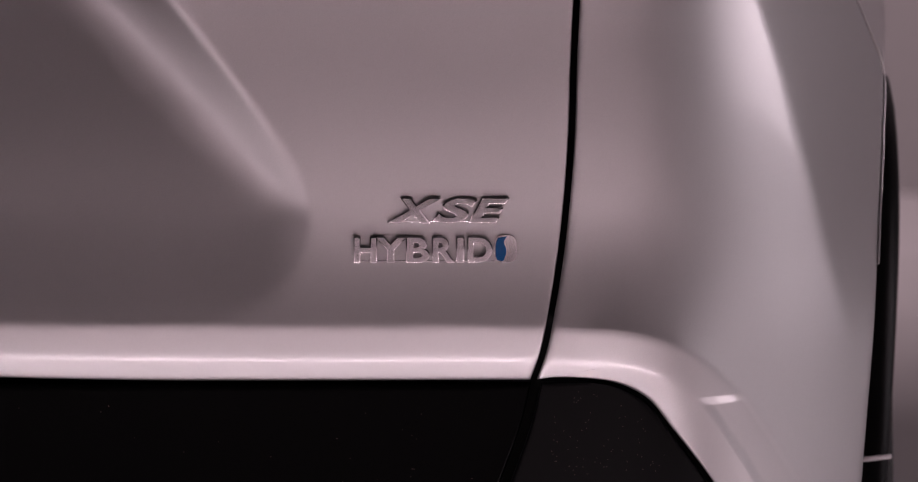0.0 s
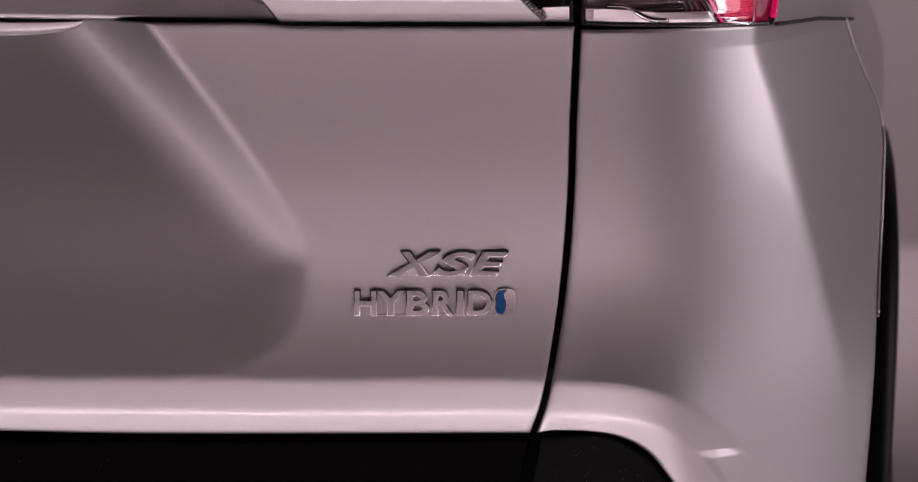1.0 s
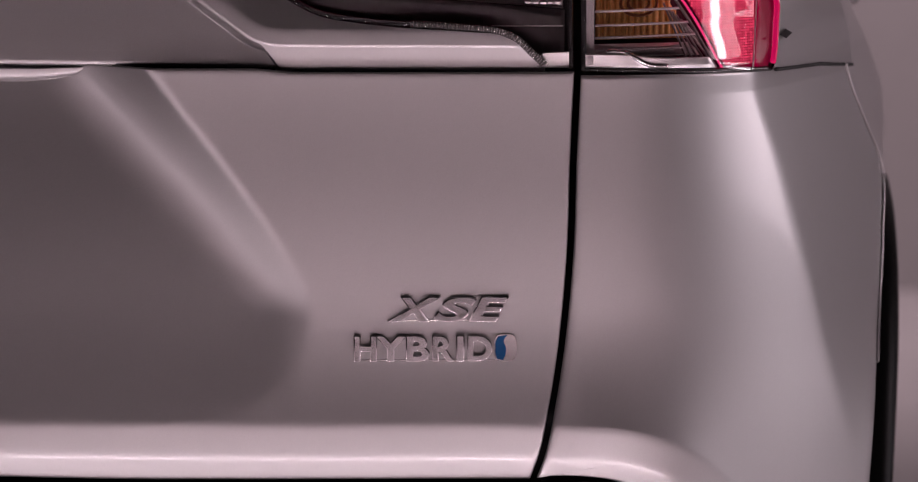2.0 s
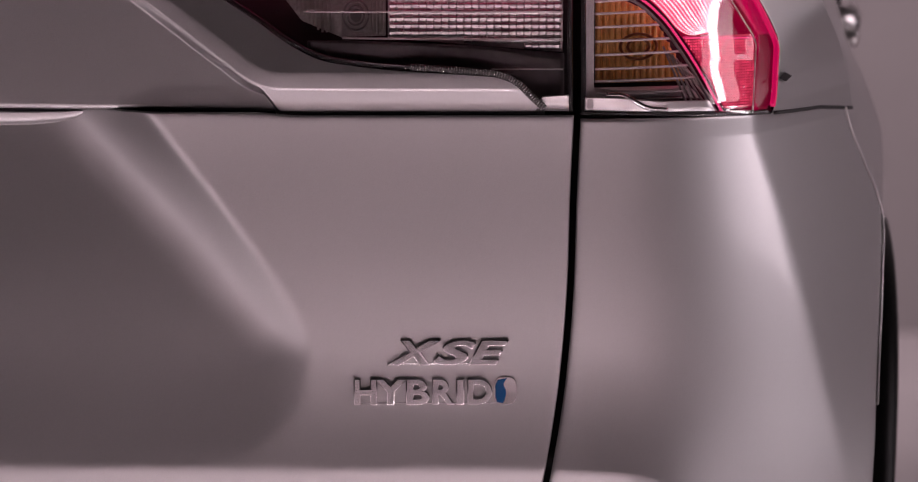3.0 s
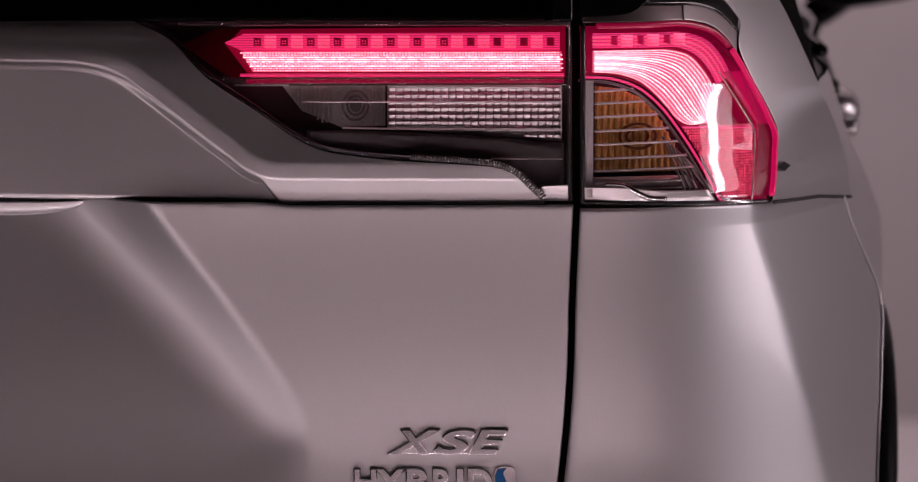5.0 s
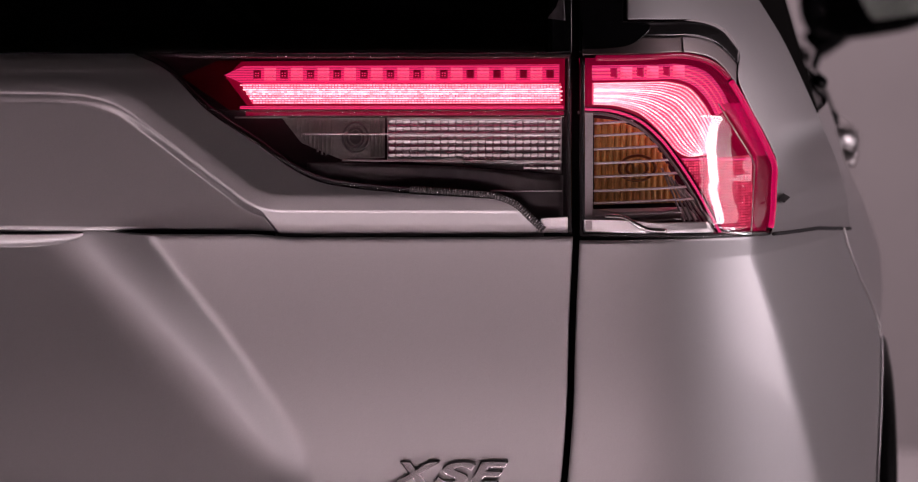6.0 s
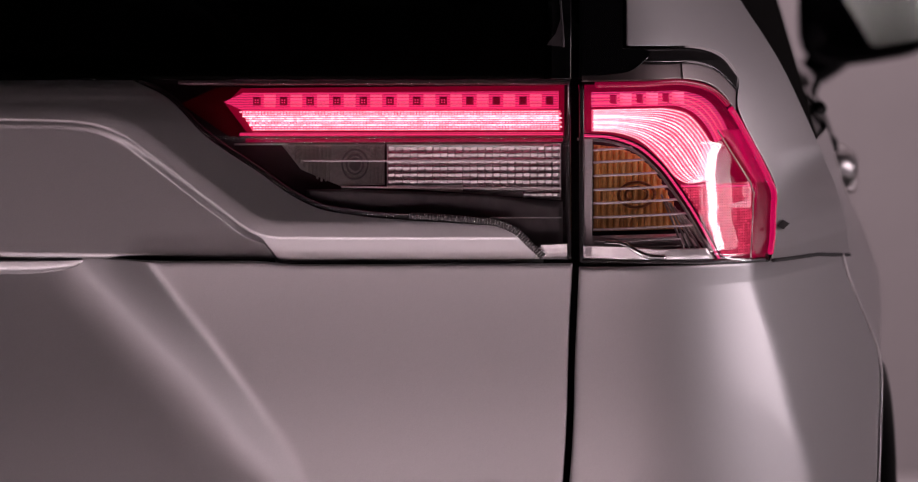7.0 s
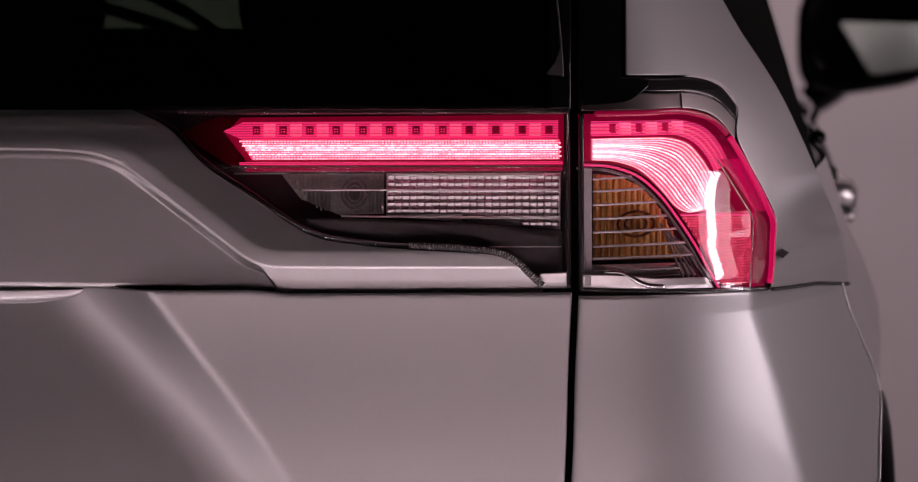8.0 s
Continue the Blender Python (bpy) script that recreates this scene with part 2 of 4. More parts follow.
def lower(x, z):
    """The lower tailgate and the quarter panel, with shelf, creases and bulge."""
    ax = np.abs(x)
    h = (z - 0.69) / 0.286
    y = flared(ax, z) + 0.286 * (0.040 - 0.006 * h - 0.034 * h**2)
    y = y - 0.0020 * np.sin(np.pi * np.clip((z - 0.72) / 0.256, 0, 1)) ** 2
    d = signed(SHELF, ax, z)
    y = y - (0.55 + 0.35 * smooth(0.60, 0.66, ax)) * np.clip(0.125 - d, 0, 0.097) ** 2 * smooth(0.80, 0.70, ax)
    corner = np.clip((0.6205 - z) / 0.007, 0, 1) * smooth(0.690, 0.700, ax)
    under = np.clip(0.025 - d, 0, 0.08)
    facet = corner * smooth(0.030, 0.024, d) * smooth(-0.004, 0.005, d)
    y = y + 0.150 * (np.hypot(under, 0.003) - 0.003) + facet * (0.0009 + 0.04 * np.clip(0.026 - d, 0, 0.026)) + 0.230 * 0.0022 * np.log1p(np.exp(np.clip(-d / 0.0022, -30, 30)))
    e = ax - np.interp(z, CREASE[::-1, 1], CREASE[::-1, 0])
    y = y + (0.8 + 0.8 * np.maximum(0.95 - z, 0)) * (e + np.hypot(e, 0.005)) * smooth(0.60, 0.76, z)
    inside = signed(SCOOP, ax, z)
    rise, top = z - 0.765, z - 0.84
    steep = 0.34 * (1 - np.exp(-0.5 * (rise + np.hypot(rise, 0.02)) / 0.035)) + 1.0 * (top + np.hypot(top, 0.02)) + 0.02 + 0.06 * smooth(0.69, 0.76, z)
    depth = 0.075 * (z - 0.725 + np.hypot(z - 0.725, 0.03))
    y = y + steep * (ramp(-0.003, 0.004, inside) - ramp(0.004, np.clip(1.7 * depth / steep, 0.03, 0.11), inside))
    return y


def gate_top(x, z):
    """The upper tailgate skin: a raised frame over the number plate panel, and the bright strip below the lamp."""
    ax = np.abs(x)
    y = upper(ax, z)
    d = signed(FRAME, ax, z)
    strip = smooth(0.0, 0.002, (ax - 0.3685) * 0.8 + (z - 0.9965) * 0.6)
    under = np.clip(-d, 0, 0.02)
    y = y + 0.20 * (np.hypot(np.clip(0.014 - d, 0, 0.014), 0.003) - 0.003) + 0.0005 * smooth(0.0014, -0.0014, d)
    y = y + 8.0 * np.maximum(z - 1.090, 0) ** 2 + 0.06 * np.clip(d - 0.014, 0, 0.03)
    y = y + (1 - strip) * (0.0125 - 0.11 * (z - 0.98)) * smooth(0.0005, 0.0075, under)
    return y + strip * 0.40 * under


# ---- end of shape ----


def mesh_of(name, verts, faces, material, flat=False):
    me = bpy.data.meshes.new(name)
    me.from_pydata([tuple(map(float, v)) for v in verts], [], faces)
    bm = bmesh.new()
    bm.from_mesh(me)
    bmesh.ops.recalc_face_normals(bm, faces=bm.faces)
    bm.to_mesh(me)
    bm.free()
    me.materials.append(material)
    if not flat:
        me.polygons.foreach_set("use_smooth", [True] * len(me.polygons))
    me.update()
    return me


def part(name, data, parent, label="", kind="", m=None):
    ob = new(name, data)
    ob.parent = parent
    if m is not None:
        ob.matrix_basis = m
    return tagged(ob, label=label, kind=kind)


def steps(length, count, r):
    """Even steps from 0 to 1 with closer ones at both ends, for a rounded edge of radius r."""
    k = min(0.45, r / max(length, 1e-6))
    edge = k * (1 - np.cos(np.linspace(0, math.pi / 2, 5)))
    return np.concatenate([edge[:-1], np.linspace(k, 1 - k, count), (1 - edge[:-1])[::-1]])


def sheet(grid, thick, lengths=None, r=0.0, params=None):
    """Vertices and faces of a closed plate from a grid of points, its rim rolled in by r towards +y."""
    g = np.array(grid, float)
    nu, nv = g.shape[:2]
    if r:
        pu, pv = params
        for p, axis, length in ((pu, 0, lengths[0]), (pv, 1, lengths[1])):
            d = np.minimum(p, 1 - p) * length
            roll = r * (1 - np.sqrt(np.maximum(0, 1 - np.maximum(0, 1 - d / r) ** 2)))
            g[..., 1] += roll[:, None] if axis == 0 else roll[None, :]
    back = g.copy()
    back[..., 1] += thick
    n = nu * nv
    verts = np.vstack([g.reshape(-1, 3), back.reshape(-1, 3)])
    i = np.arange(n).reshape(nu, nv)
    a, b, c, d = (i[:-1, :-1], i[:-1, 1:], i[1:, 1:], i[1:, :-1])
    front = np.stack([a, b, c, d], -1).reshape(-1, 4)
    rear = np.stack([d, c, b, a], -1).reshape(-1, 4) + n
    ring = np.concatenate([i[0, :], i[1:, -1], i[-1, -2::-1], i[-2:0:-1, 0]])
    nxt = np.roll(ring, -1)
    side = np.stack([nxt, ring, ring + n, nxt + n], -1)
    return verts, np.vstack([front, rear, side]).tolist()


def patch(a, b, surface, nu=40, nv=20, off=0.0, thick=0.003, r=0.0, name="panel", material=None, flip=False, warp=None, pu=None):
    """A plate between two outlines in x and z, laid on a surface y(x, z)."""
    a, b = np.array(a, float), np.array(b, float)
    lu = (np.linalg.norm(np.diff(a, axis=0), axis=1).sum() + np.linalg.norm(np.diff(b, axis=0), axis=1).sum()) / 2
    lv = np.linalg.norm(a - b, axis=1).mean() if len(a) == len(b) else 0.1
    if pu is None:
        pu = steps(lu, nu, r) if r else np.linspace(0, 1, nu)
    pv = steps(lv, nv, r) if r else np.linspace(0, 1, nv)
    fine_a, fine_b = even(a, 400), even(b, 400)
    w = np.linspace(0, 1, 400)
    pa = np.stack([np.interp(pu, w, fine_a[:, k]) for k in (0, 1)], 1)
    pb = np.stack([np.interp(pu, w, fine_b[:, k]) for k in (0, 1)], 1)
    xz = pa[:, None, :] * (1 - pv)[None, :, None] + pb[:, None, :] * pv[None, :, None]
    x, z = xz[..., 0], xz[..., 1]
    if warp:
        z = warp(x, z)
    g = np.stack([x, surface(x, z) + off, z], -1)
    v, f = sheet(g, thick, (lu, lv), r, (pu, pv))
    if flip:
        f = [q[::-1] for q in f]
    return mesh_of(name, v, f, material)


def hull(points, surface, off, thick, material, name="plate", r=0.0):
    """A plate with a short straight outline, laid on a surface: a fan round its middle."""
    p = np.array(points, float)
    area = 0.5 * np.sum(p[:, 0] * np.roll(p[:, 1], -1) - np.roll(p[:, 0], -1) * p[:, 1])
    if area < 0:
        p = p[::-1]
    c = p.mean(0)
    rings = [p, c + (p - c) * 0.97, c + (p - c) * 0.55] if r else [p, c + (p - c) * 0.5]
    lift = [r, 0, 0] if r else [0, 0]
    n = len(p)
    verts, faces = [], []
    for q, k in zip(rings, lift):
        verts += [(x, float(surface(np.float64(x), np.float64(z))) + off + k, z) for x, z in q]
    for j in range(len(rings) - 1):
        for i in range(n):
            faces.append((j * n + i, j * n + (i + 1) % n, (j + 1) * n + (i + 1) % n, (j + 1) * n + i))
    faces.append(tuple(range((len(rings) - 1) * n, len(rings) * n)))
    m = len(verts)
    verts += [(x, float(surface(np.float64(x), np.float64(z))) + off + thick, z) for x, z in p]
    for i in range(n):
        faces.append(((i + 1) % n, i, m + i, m + (i + 1) % n))
    faces.append(tuple(m + i for i in reversed(range(n))))
    return mesh_of(name, verts, faces, material, flat=True)


def tube(points, radius, material, name="tube", sides=8, ribs=0.0):
    """A round bar along points in space. ribs: depth of rings along it."""
    p = np.array(points, float)
    verts, faces = [], []
    for i, c in enumerate(p):
        t = p[min(i + 1, len(p) - 1)] - p[max(i - 1, 0)]
        t = t / np.linalg.norm(t)
        u = np.cross(t, (0, 1, 0.001))
        u /= np.linalg.norm(u)
        w = np.cross(t, u)
        rr = radius - (ribs if i % 2 else 0)
        for k in range(sides):
            q = 2 * math.pi * k / sides
            verts.append(c + rr * (math.cos(q) * u + math.sin(q) * w))
    for i in range(len(p) - 1):
        for k in range(sides):
            faces.append((i * sides + k, i * sides + (k + 1) % sides, (i + 1) * sides + (k + 1) % sides, (i + 1) * sides + k))
    faces.append(tuple(reversed(range(sides))))
    faces.append(tuple((len(p) - 1) * sides + k for k in range(sides)))
    return mesh_of(name, verts, faces, material, flat=bool(ribs))


def on(surface, points, off):
    return [(x, float(surface(np.float64(x), np.float64(z))) + off, z) for x, z in points]


def rounded(name, size, r, material, segments=3):
    """A box with rounded edges, its base at z = 0."""
    bm = bmesh.new()
    bmesh.ops.create_cube(bm, size=1)
    bmesh.ops.scale(bm, vec=size, verts=bm.verts)
    bmesh.ops.translate(bm, vec=(0, 0, size[2] / 2), verts=bm.verts)
    if r:
        bmesh.ops.bevel(bm, geom=bm.edges[:], offset=r, segments=segments, profile=0.5, affect="EDGES")
    me = bpy.data.meshes.new(name)
    bm.to_mesh(me)
    bm.free()
    me.materials.append(material)
    me.polygons.foreach_set("use_smooth", [r > 0] * len(me.polygons))
    return me


# ---- the studio ----


def slab(name, low, high, material, label, category):
    low, high = np.array(low), np.array(high)
    ob = new(name, rounded(name, tuple(high - low), 0, material))
    ob.location = ((low[0] + high[0]) / 2, (low[1] + high[1]) / 2, low[2])
    return tagged(ob, label, category, kind="structure")


slab("floor", (-9, -11, -0.2), (9, 8.5, 0), FLOOR, "grey painted studio floor under the car", "floor")
slab("wall_north", (-9, 8.5, 0), (9, 8.8, 6), WALL, "plain pale pinkish grey studio wall", "wall")
slab("wall_east", (9, -11, 0), (9.3, 8.5, 6), SIDE_WALL, "dark grey studio side wall", "wall")
slab("wall_west", (-9.3, -11, 0), (-9, 8.5, 6), SIDE_WALL, "dark grey studio side wall", "wall")
slab("wall_south", (-9, -11.3, 0), (9, -11, 6), BACK_WALL, "dim grey studio wall behind the camera", "wall")
slab("ceiling", (-9, -11, 6), (9, 8.5, 6.2), CEILING, "dark studio ceiling", "ceiling")

# ---- the car ----
car = tagged(new("car"), "silver metallic SUV with lit red tail lamps on studio floor", "car")

# lower tailgate, right across between the two shut lines
SEAM = spline([(0.6265, 0.972), (0.6235, 0.905), (0.6215, 0.835), (0.6185, 0.792), (0.6145, 0.753), (0.6075, 0.705), (0.5975, 0.657), (0.5915, 0.6405)], 80)
GAP = 0.0026


right = SEAM - (GAP, 0)
left = right * (-1, 1)
rows = np.unique(np.concatenate([steps(0.34, 110, 0.002), np.linspace(0.025, 0.085, 50)]))


def raise_top(x, z):
    """The upper edge meets the panel above it towards the middle."""
    z = z + 0.0045 * smooth(0.30, 0.0, np.abs(x)) * np.clip((0.66 - z) / 0.02, 0, 1)
    return z + (0.0046 + 0.0028 * smooth(0.40, 0.36, np.abs(x)) + 0.0032 * smooth(0.30, 0.20, np.abs(x))) * np.clip((z - 0.80) / 0.17, 0, 1)


part("tailgate_panel", patch(left[::-1], right[::-1], lower, 150, 330, thick=0.004, r=0.002, name="tailgate_panel", material=PAINT, warp=raise_top, pu=rows), car)

# quarter panel, from the shut line round the corner to the flare over the wheel
inner = np.vstack([SEAM + (GAP, 0.0), spline([(0.6, 0.6425), (0.634, 0.642), (0.658, 0.638), (0.683, 0.625), (0.707, 0.595), (0.732, 0.561), (0.77, 0.50), (0.80, 0.44)], 60)])
outer = spline([(0.858, 0.9688), (0.8655, 0.942), (0.8795, 0.9078), (0.8971, 0.8633), (0.8968, 0.8036), (0.8888, 0.7057), (0.8798, 0.6085), (0.8713, 0.511), (0.865, 0.44)], 120)


part("quarter_panel", patch(inner[::-1], outer[::-1], lower, 440, 260, thick=0.004, r=0.0025, name="quarter_panel", material=PAINT, warp=lambda x, z: z + np.clip((z - 0.93) / 0.04, 0, 1) * (0.0016 * smooth(0.86, 0.80, x) - 0.0075 * smooth(0.785, 0.880, x))), car)

part("panel_flange", tube([(x + 0.0012, float(lower(np.float64(x), np.float64(z))) + 0.003, z) for x, z in outer[2:62]], 0.0013, PAINT, "panel_flange", 8), car)

# black lower tailgate and bumper insert
dark_low = lambda x, z: plan(x) + 0.0215 + 0.06 * np.maximum(0.645 - z, 0)
edge = spline([(0.5895, 0.6375), (0.583, 0.608), (0.566, 0.558), (0.545, 0.50), (0.52, 0.43)], 40)
part("lower_tailgate_trim", patch((edge * (-1, 1))[::-1], edge[::-1], dark_low, 40, 60, thick=0.004, r=0.003, name="lower_tailgate_trim", material=LOW_TRIM), car, "gloss black lower tailgate trim")
trim_in = edge + (0.0085, 0)
trim_out = spline([(0.636, 0.638), (0.659, 0.634), (0.682, 0.6205), (0.705, 0.5915), (0.729, 0.5575), (0.766, 0.497), (0.80, 0.43)], 60)
part("bumper_insert", patch(trim_in[::-1], trim_out[::-1], dark_low, 40, 40, thick=0.004, r=0.003, name="bumper_insert", material=PLASTIC), car, "black plastic bumper insert")

# dark body behind the gaps
back = lambda x, z: np.where(z > 0.985, upper(x, z), plan(x)) + 0.075
part("inner_body", patch([(-0.80, 0.40), (-0.75, 1.13)], [(0.80, 0.40), (0.75, 1.13)], back, 40, 60, thick=0.01, name="inner_body", material=RUBBER, flip=True), car, "black inner body behind the panel gaps")

# upper tailgate skin
LAMP_EDGE = spline([(0.262, 1.126), (0.289, 1.1135), (0.324, 1.080), (0.367, 1.051), (0.396, 1.031), (0.415, 1.022), (0.444, 1.0165), (0.491, 1.0120), (0.539, 1.009), (0.563, 1.0065), (0.577, 1.000), (0.589, 0.988), (0.600, 0.9795)], 90)


def column_plate(top, bottom, surface, nv, thick, name, material):
    pv = steps(0.1, nv, 0.0028)
    xz = bottom[:, None, :] * (1 - pv)[None, :, None] + top[:, None, :] * pv[None, :, None]
    x, z = xz[..., 0], xz[..., 1]
    g = np.stack([x, surface(x, z), z], -1)
    d = pv * 0.1
    g[..., 1] += (0.0028 * (1 - np.sqrt(np.maximum(0, 1 - np.maximum(0, 1 - d / 0.0028) ** 2))))[None, :]
    v, f = sheet(g, thick)
    return mesh_of(name, v, [q[::-1] for q in f], material)


dense_top = np.vstack([np.stack([np.concatenate([np.linspace(-0.262, 0, 40), np.linspace(0.001, 0.262, 230)]), np.full(270, 1.126)], 1), even(LAMP_EDGE, 420)[1:]])
dense_top = np.vstack([(even(LAMP_EDGE, 60) * (-1, 1))[::-1][:-1], dense_top])
dense_bottom = np.stack([dense_top[:, 0], np.where(np.abs(dense_top[:, 0]) < 0.38, 0.9835 - 0.011 * np.abs(dense_top[:, 0]), 0.9768)], 1)
part("tailgate_skin", column_plate(dense_top, dense_bottom, gate_top, 190, 0.004, "tailgate_skin", PAINT), car)

# upper quarter: pillar and the skin outside the lamp
pillar_in = np.vstack([[(0.668, 1.42), (0.6675, 1.20), (0.6675, 1.1535)], spline([(0.6685, 1.1528), (0.70, 1.1520), (0.729, 1.1505), (0.743, 1.1465), (0.7515, 1.1409), (0.7582, 1.1322), (0.7626, 1.1255), (0.7634, 1.1190), (0.7624, 1.1120), (0.7616, 1.1060), (0.7622, 1.0995), (0.7652, 1.0910), (0.7700, 1.0812), (0.7925, 1.0385), (0.7948, 1.033), (0.7957, 1.026), (0.7952, 1.018), (0.792, 0.982), (0.790, 0.9735)], 110)])
pillar_out = spline([(0.655, 1.42), (0.752, 1.213), (0.768, 1.1855), (0.7858, 1.159), (0.8015, 1.1335), (0.8215, 1.0925), (0.8395, 1.0525), (0.8555, 1.018), (0.863, 0.9970), (0.8690, 0.9580)], 110)


def quarter_top(x, z):
    """The skin outside the lamp, turning to the side low down, with a small dent beside the plug."""
    turn = 2.1 * np.maximum(x - 0.788, 0) * smooth(1.065, 0.995, z)
    return upper(x, z) + turn + 0.0028 * np.exp(-(((x - 0.8165) / 0.008) ** 2) - ((z - 0.9990) / 0.0032) ** 2)


part("pillar_panel", patch(pillar_in, pillar_out, quarter_top, 340, 70, thick=0.004, r=0.0016, name="pillar_panel", material=PAINT, flip=False), car)

# rear window and black surround
window = lambda x, z: upper(x, z) + 0.004
part("rear_window", patch([(-0.603, 1.126), (-0.603, 1.45)], [(0.603, 1.126), (0.603, 1.45)], window, 24, 60, thick=0.004, r=0.002, name="rear_window", material=TINT_GLASS, flip=True), car, "dark tinted rear window")
part("window_surround", patch([(0.606, 1.1265), (0.606, 1.45)], [(0.6225, 1.1265), (0.6225, 1.45)], upper, 24, 6, thick=0.02, r=0.0015, name="window_surround", material=GLOSS_BLACK, flip=True), car, "gloss black window surround")
part("window_surround", patch([(-0.6225, 1.1265), (-0.6225, 1.45)], [(-0.606, 1.1265), (-0.606, 1.45)], upper, 24, 6, thick=0.02, r=0.0015, name="window_surround", material=GLOSS_BLACK, flip=True), car, "gloss black window surround")
part("window_edge", tube(on(upper, spline([(0.6162, 1.1530), (0.6135, 1.186), (0.6105, 1.2150), (0.597, 1.32), (0.58, 1.44)], 30), -0.0010), 0.0009, SMOKE_DARK, "window_edge", 6), car, "grey ground edge of the rear window")
# a grey plate carries the lit look of the glass corner in its colour
part("window_corner", hull([(0.6020, 1.1545), (0.6155, 1.1532), (0.6135, 1.1760), (0.6095, 1.1640)], upper, -0.0012, 0.001, SMOKE_DARK, "window_corner"), car, "grey plate painted as the lit corner of the rear window")
part("pillar_trim", patch([(0.6285, 1.1265), (0.6285, 1.45)], [(0.6650, 1.1265), (0.6650, 1.45)], lambda x, z: upper(x, z) + 0.003, 24, 8, thick=0.02, r=0.0015, name="pillar_trim", material=GLOSS_BLACK, flip=True), car, "gloss black pillar trim")

# ---- tail lamps ----


def plates(centres, wide, high, surface, off, deep, material, name):
    """Many small pyramids in one mesh, for prisms moulded side by side."""
    verts, faces = [], []
    for x, z in centres:
        y = float(surface(np.float64(x), np.float64(z))) + off
        k = len(verts)
        for sx, sz in ((-1, -1), (1, -1), (1, 1), (-1, 1)):
            verts.append((x + sx * wide / 2, y, z + sz * high / 2))
        for sx, sz in ((-1, -1), (1, -1), (1, 1), (-1, 1)):
            verts.append((x + sx * wide * 0.28, y - deep, z + sz * high * 0.28))
        faces += [(k, k + 1, k + 5, k + 4), (k + 1, k + 2, k + 6, k + 5), (k + 2, k + 3, k + 7, k + 6), (k + 3, k, k + 4, k + 7), (k + 4, k + 5, k + 6, k + 7), (k + 3, k + 2, k + 1, k)]
    return mesh_of(name, verts, faces, material, flat=True)


def bar(points, off, material, radius=0.0009, name="fin", surface=upper, sides=6):
    return tube(on(surface, even(points, 14), off), radius, material, name, sides)


def inner_bottom(x):
    low = np.vstack([LAMP_EDGE, [(0.6215, 0.9790)]])
    return np.interp(x, low[:, 0], low[:, 1])


def columns(x, top, bottom, surface, nv, off, thick, name, material):
    pv = np.linspace(0, 1, nv)
    z = bottom[:, None] * (1 - pv)[None, :] + top[:, None] * pv[None, :]
    xx = np.repeat(x[:, None], nv, 1)
    v, f = sheet(np.stack([xx, surface(xx, z) + off, z], -1), thick)
    return mesh_of(name, v, f, material)


# the lamp on the tailgate
xs = np.linspace(0.268, 0.6215, 70)
bucket_low = inner_bottom(xs) + 0.0006
gate_lamp = part("tailgate_lamp", columns(xs, np.full(70, 1.1255), bucket_low, upper, 20, 0.046, 0.005, "tailgate_lamp", DARK_BUCKET), car, "lit red and clear tail lamp on the tailgate")
rim = np.vstack([np.stack([xs, bucket_low + 0.0012], 1), [(0.6203, 0.985), (0.6203, 1.124), (0.30, 1.1248)]])
part("lamp_rim", tube(on(upper, rim, 0.014), 0.0028, DARK_BUCKET, "lamp_rim", 6), gate_lamp, "black rubber lamp rim")
# top: red
part("red_back", hull([(0.337, 1.1060), (0.350, 1.1185), (0.6165, 1.1205), (0.6165, 1.0785), (0.358, 1.0785)], upper, 0.040, 0.003, DIM_RED, "red_back"), gate_lamp, "deep red lit lamp back")
part("red_tip", hull([(0.300, 1.106), (0.330, 1.1190), (0.352, 1.1195), (0.362, 1.0785), (0.341, 1.0785)], upper, 0.043, 0.002, RED_PLASTIC, "red_tip"), gate_lamp, "dark red tip of the lamp")
part("led_row", hull([(0.336, 1.1075), (0.352, 1.1150), (0.612, 1.1160), (0.612, 1.1010), (0.352, 1.1005)], upper, 0.034, 0.002, LED_ROW, "led_row"), gate_lamp, "lit red row of diodes")
chip = mesh_of("led_module", *(lambda v: (v, [(0, 1, 2, 3), (4, 5, 1, 0), (5, 6, 2, 1), (6, 7, 3, 2), (7, 4, 0, 3), (7, 6, 5, 4)]))(
    [(-0.0024, -0.002, -0.0026), (0.0024, -0.002, -0.0026), (0.0024, -0.002, 0.0026), (-0.0024, -0.002, 0.0026), (-0.0034, 0.002, -0.0036), (0.0034, 0.002, -0.0036), (0.0034, 0.002, 0.0036), (-0.0034, 0.002, 0.0036)]), LED_CHIP, flat=True)
chip_dim = chip.copy()
chip_dim.materials.clear()
chip_dim.materials.append(LED_DIM)
dots = plates([(-0.0013, -0.0013), (0.0013, -0.0013), (0.0013, 0.0013), (-0.0013, 0.0013)], 0.0014, 0.0014, lambda x, z: 0 * x, 0, 0.0004, LED_ROW, "led_die")
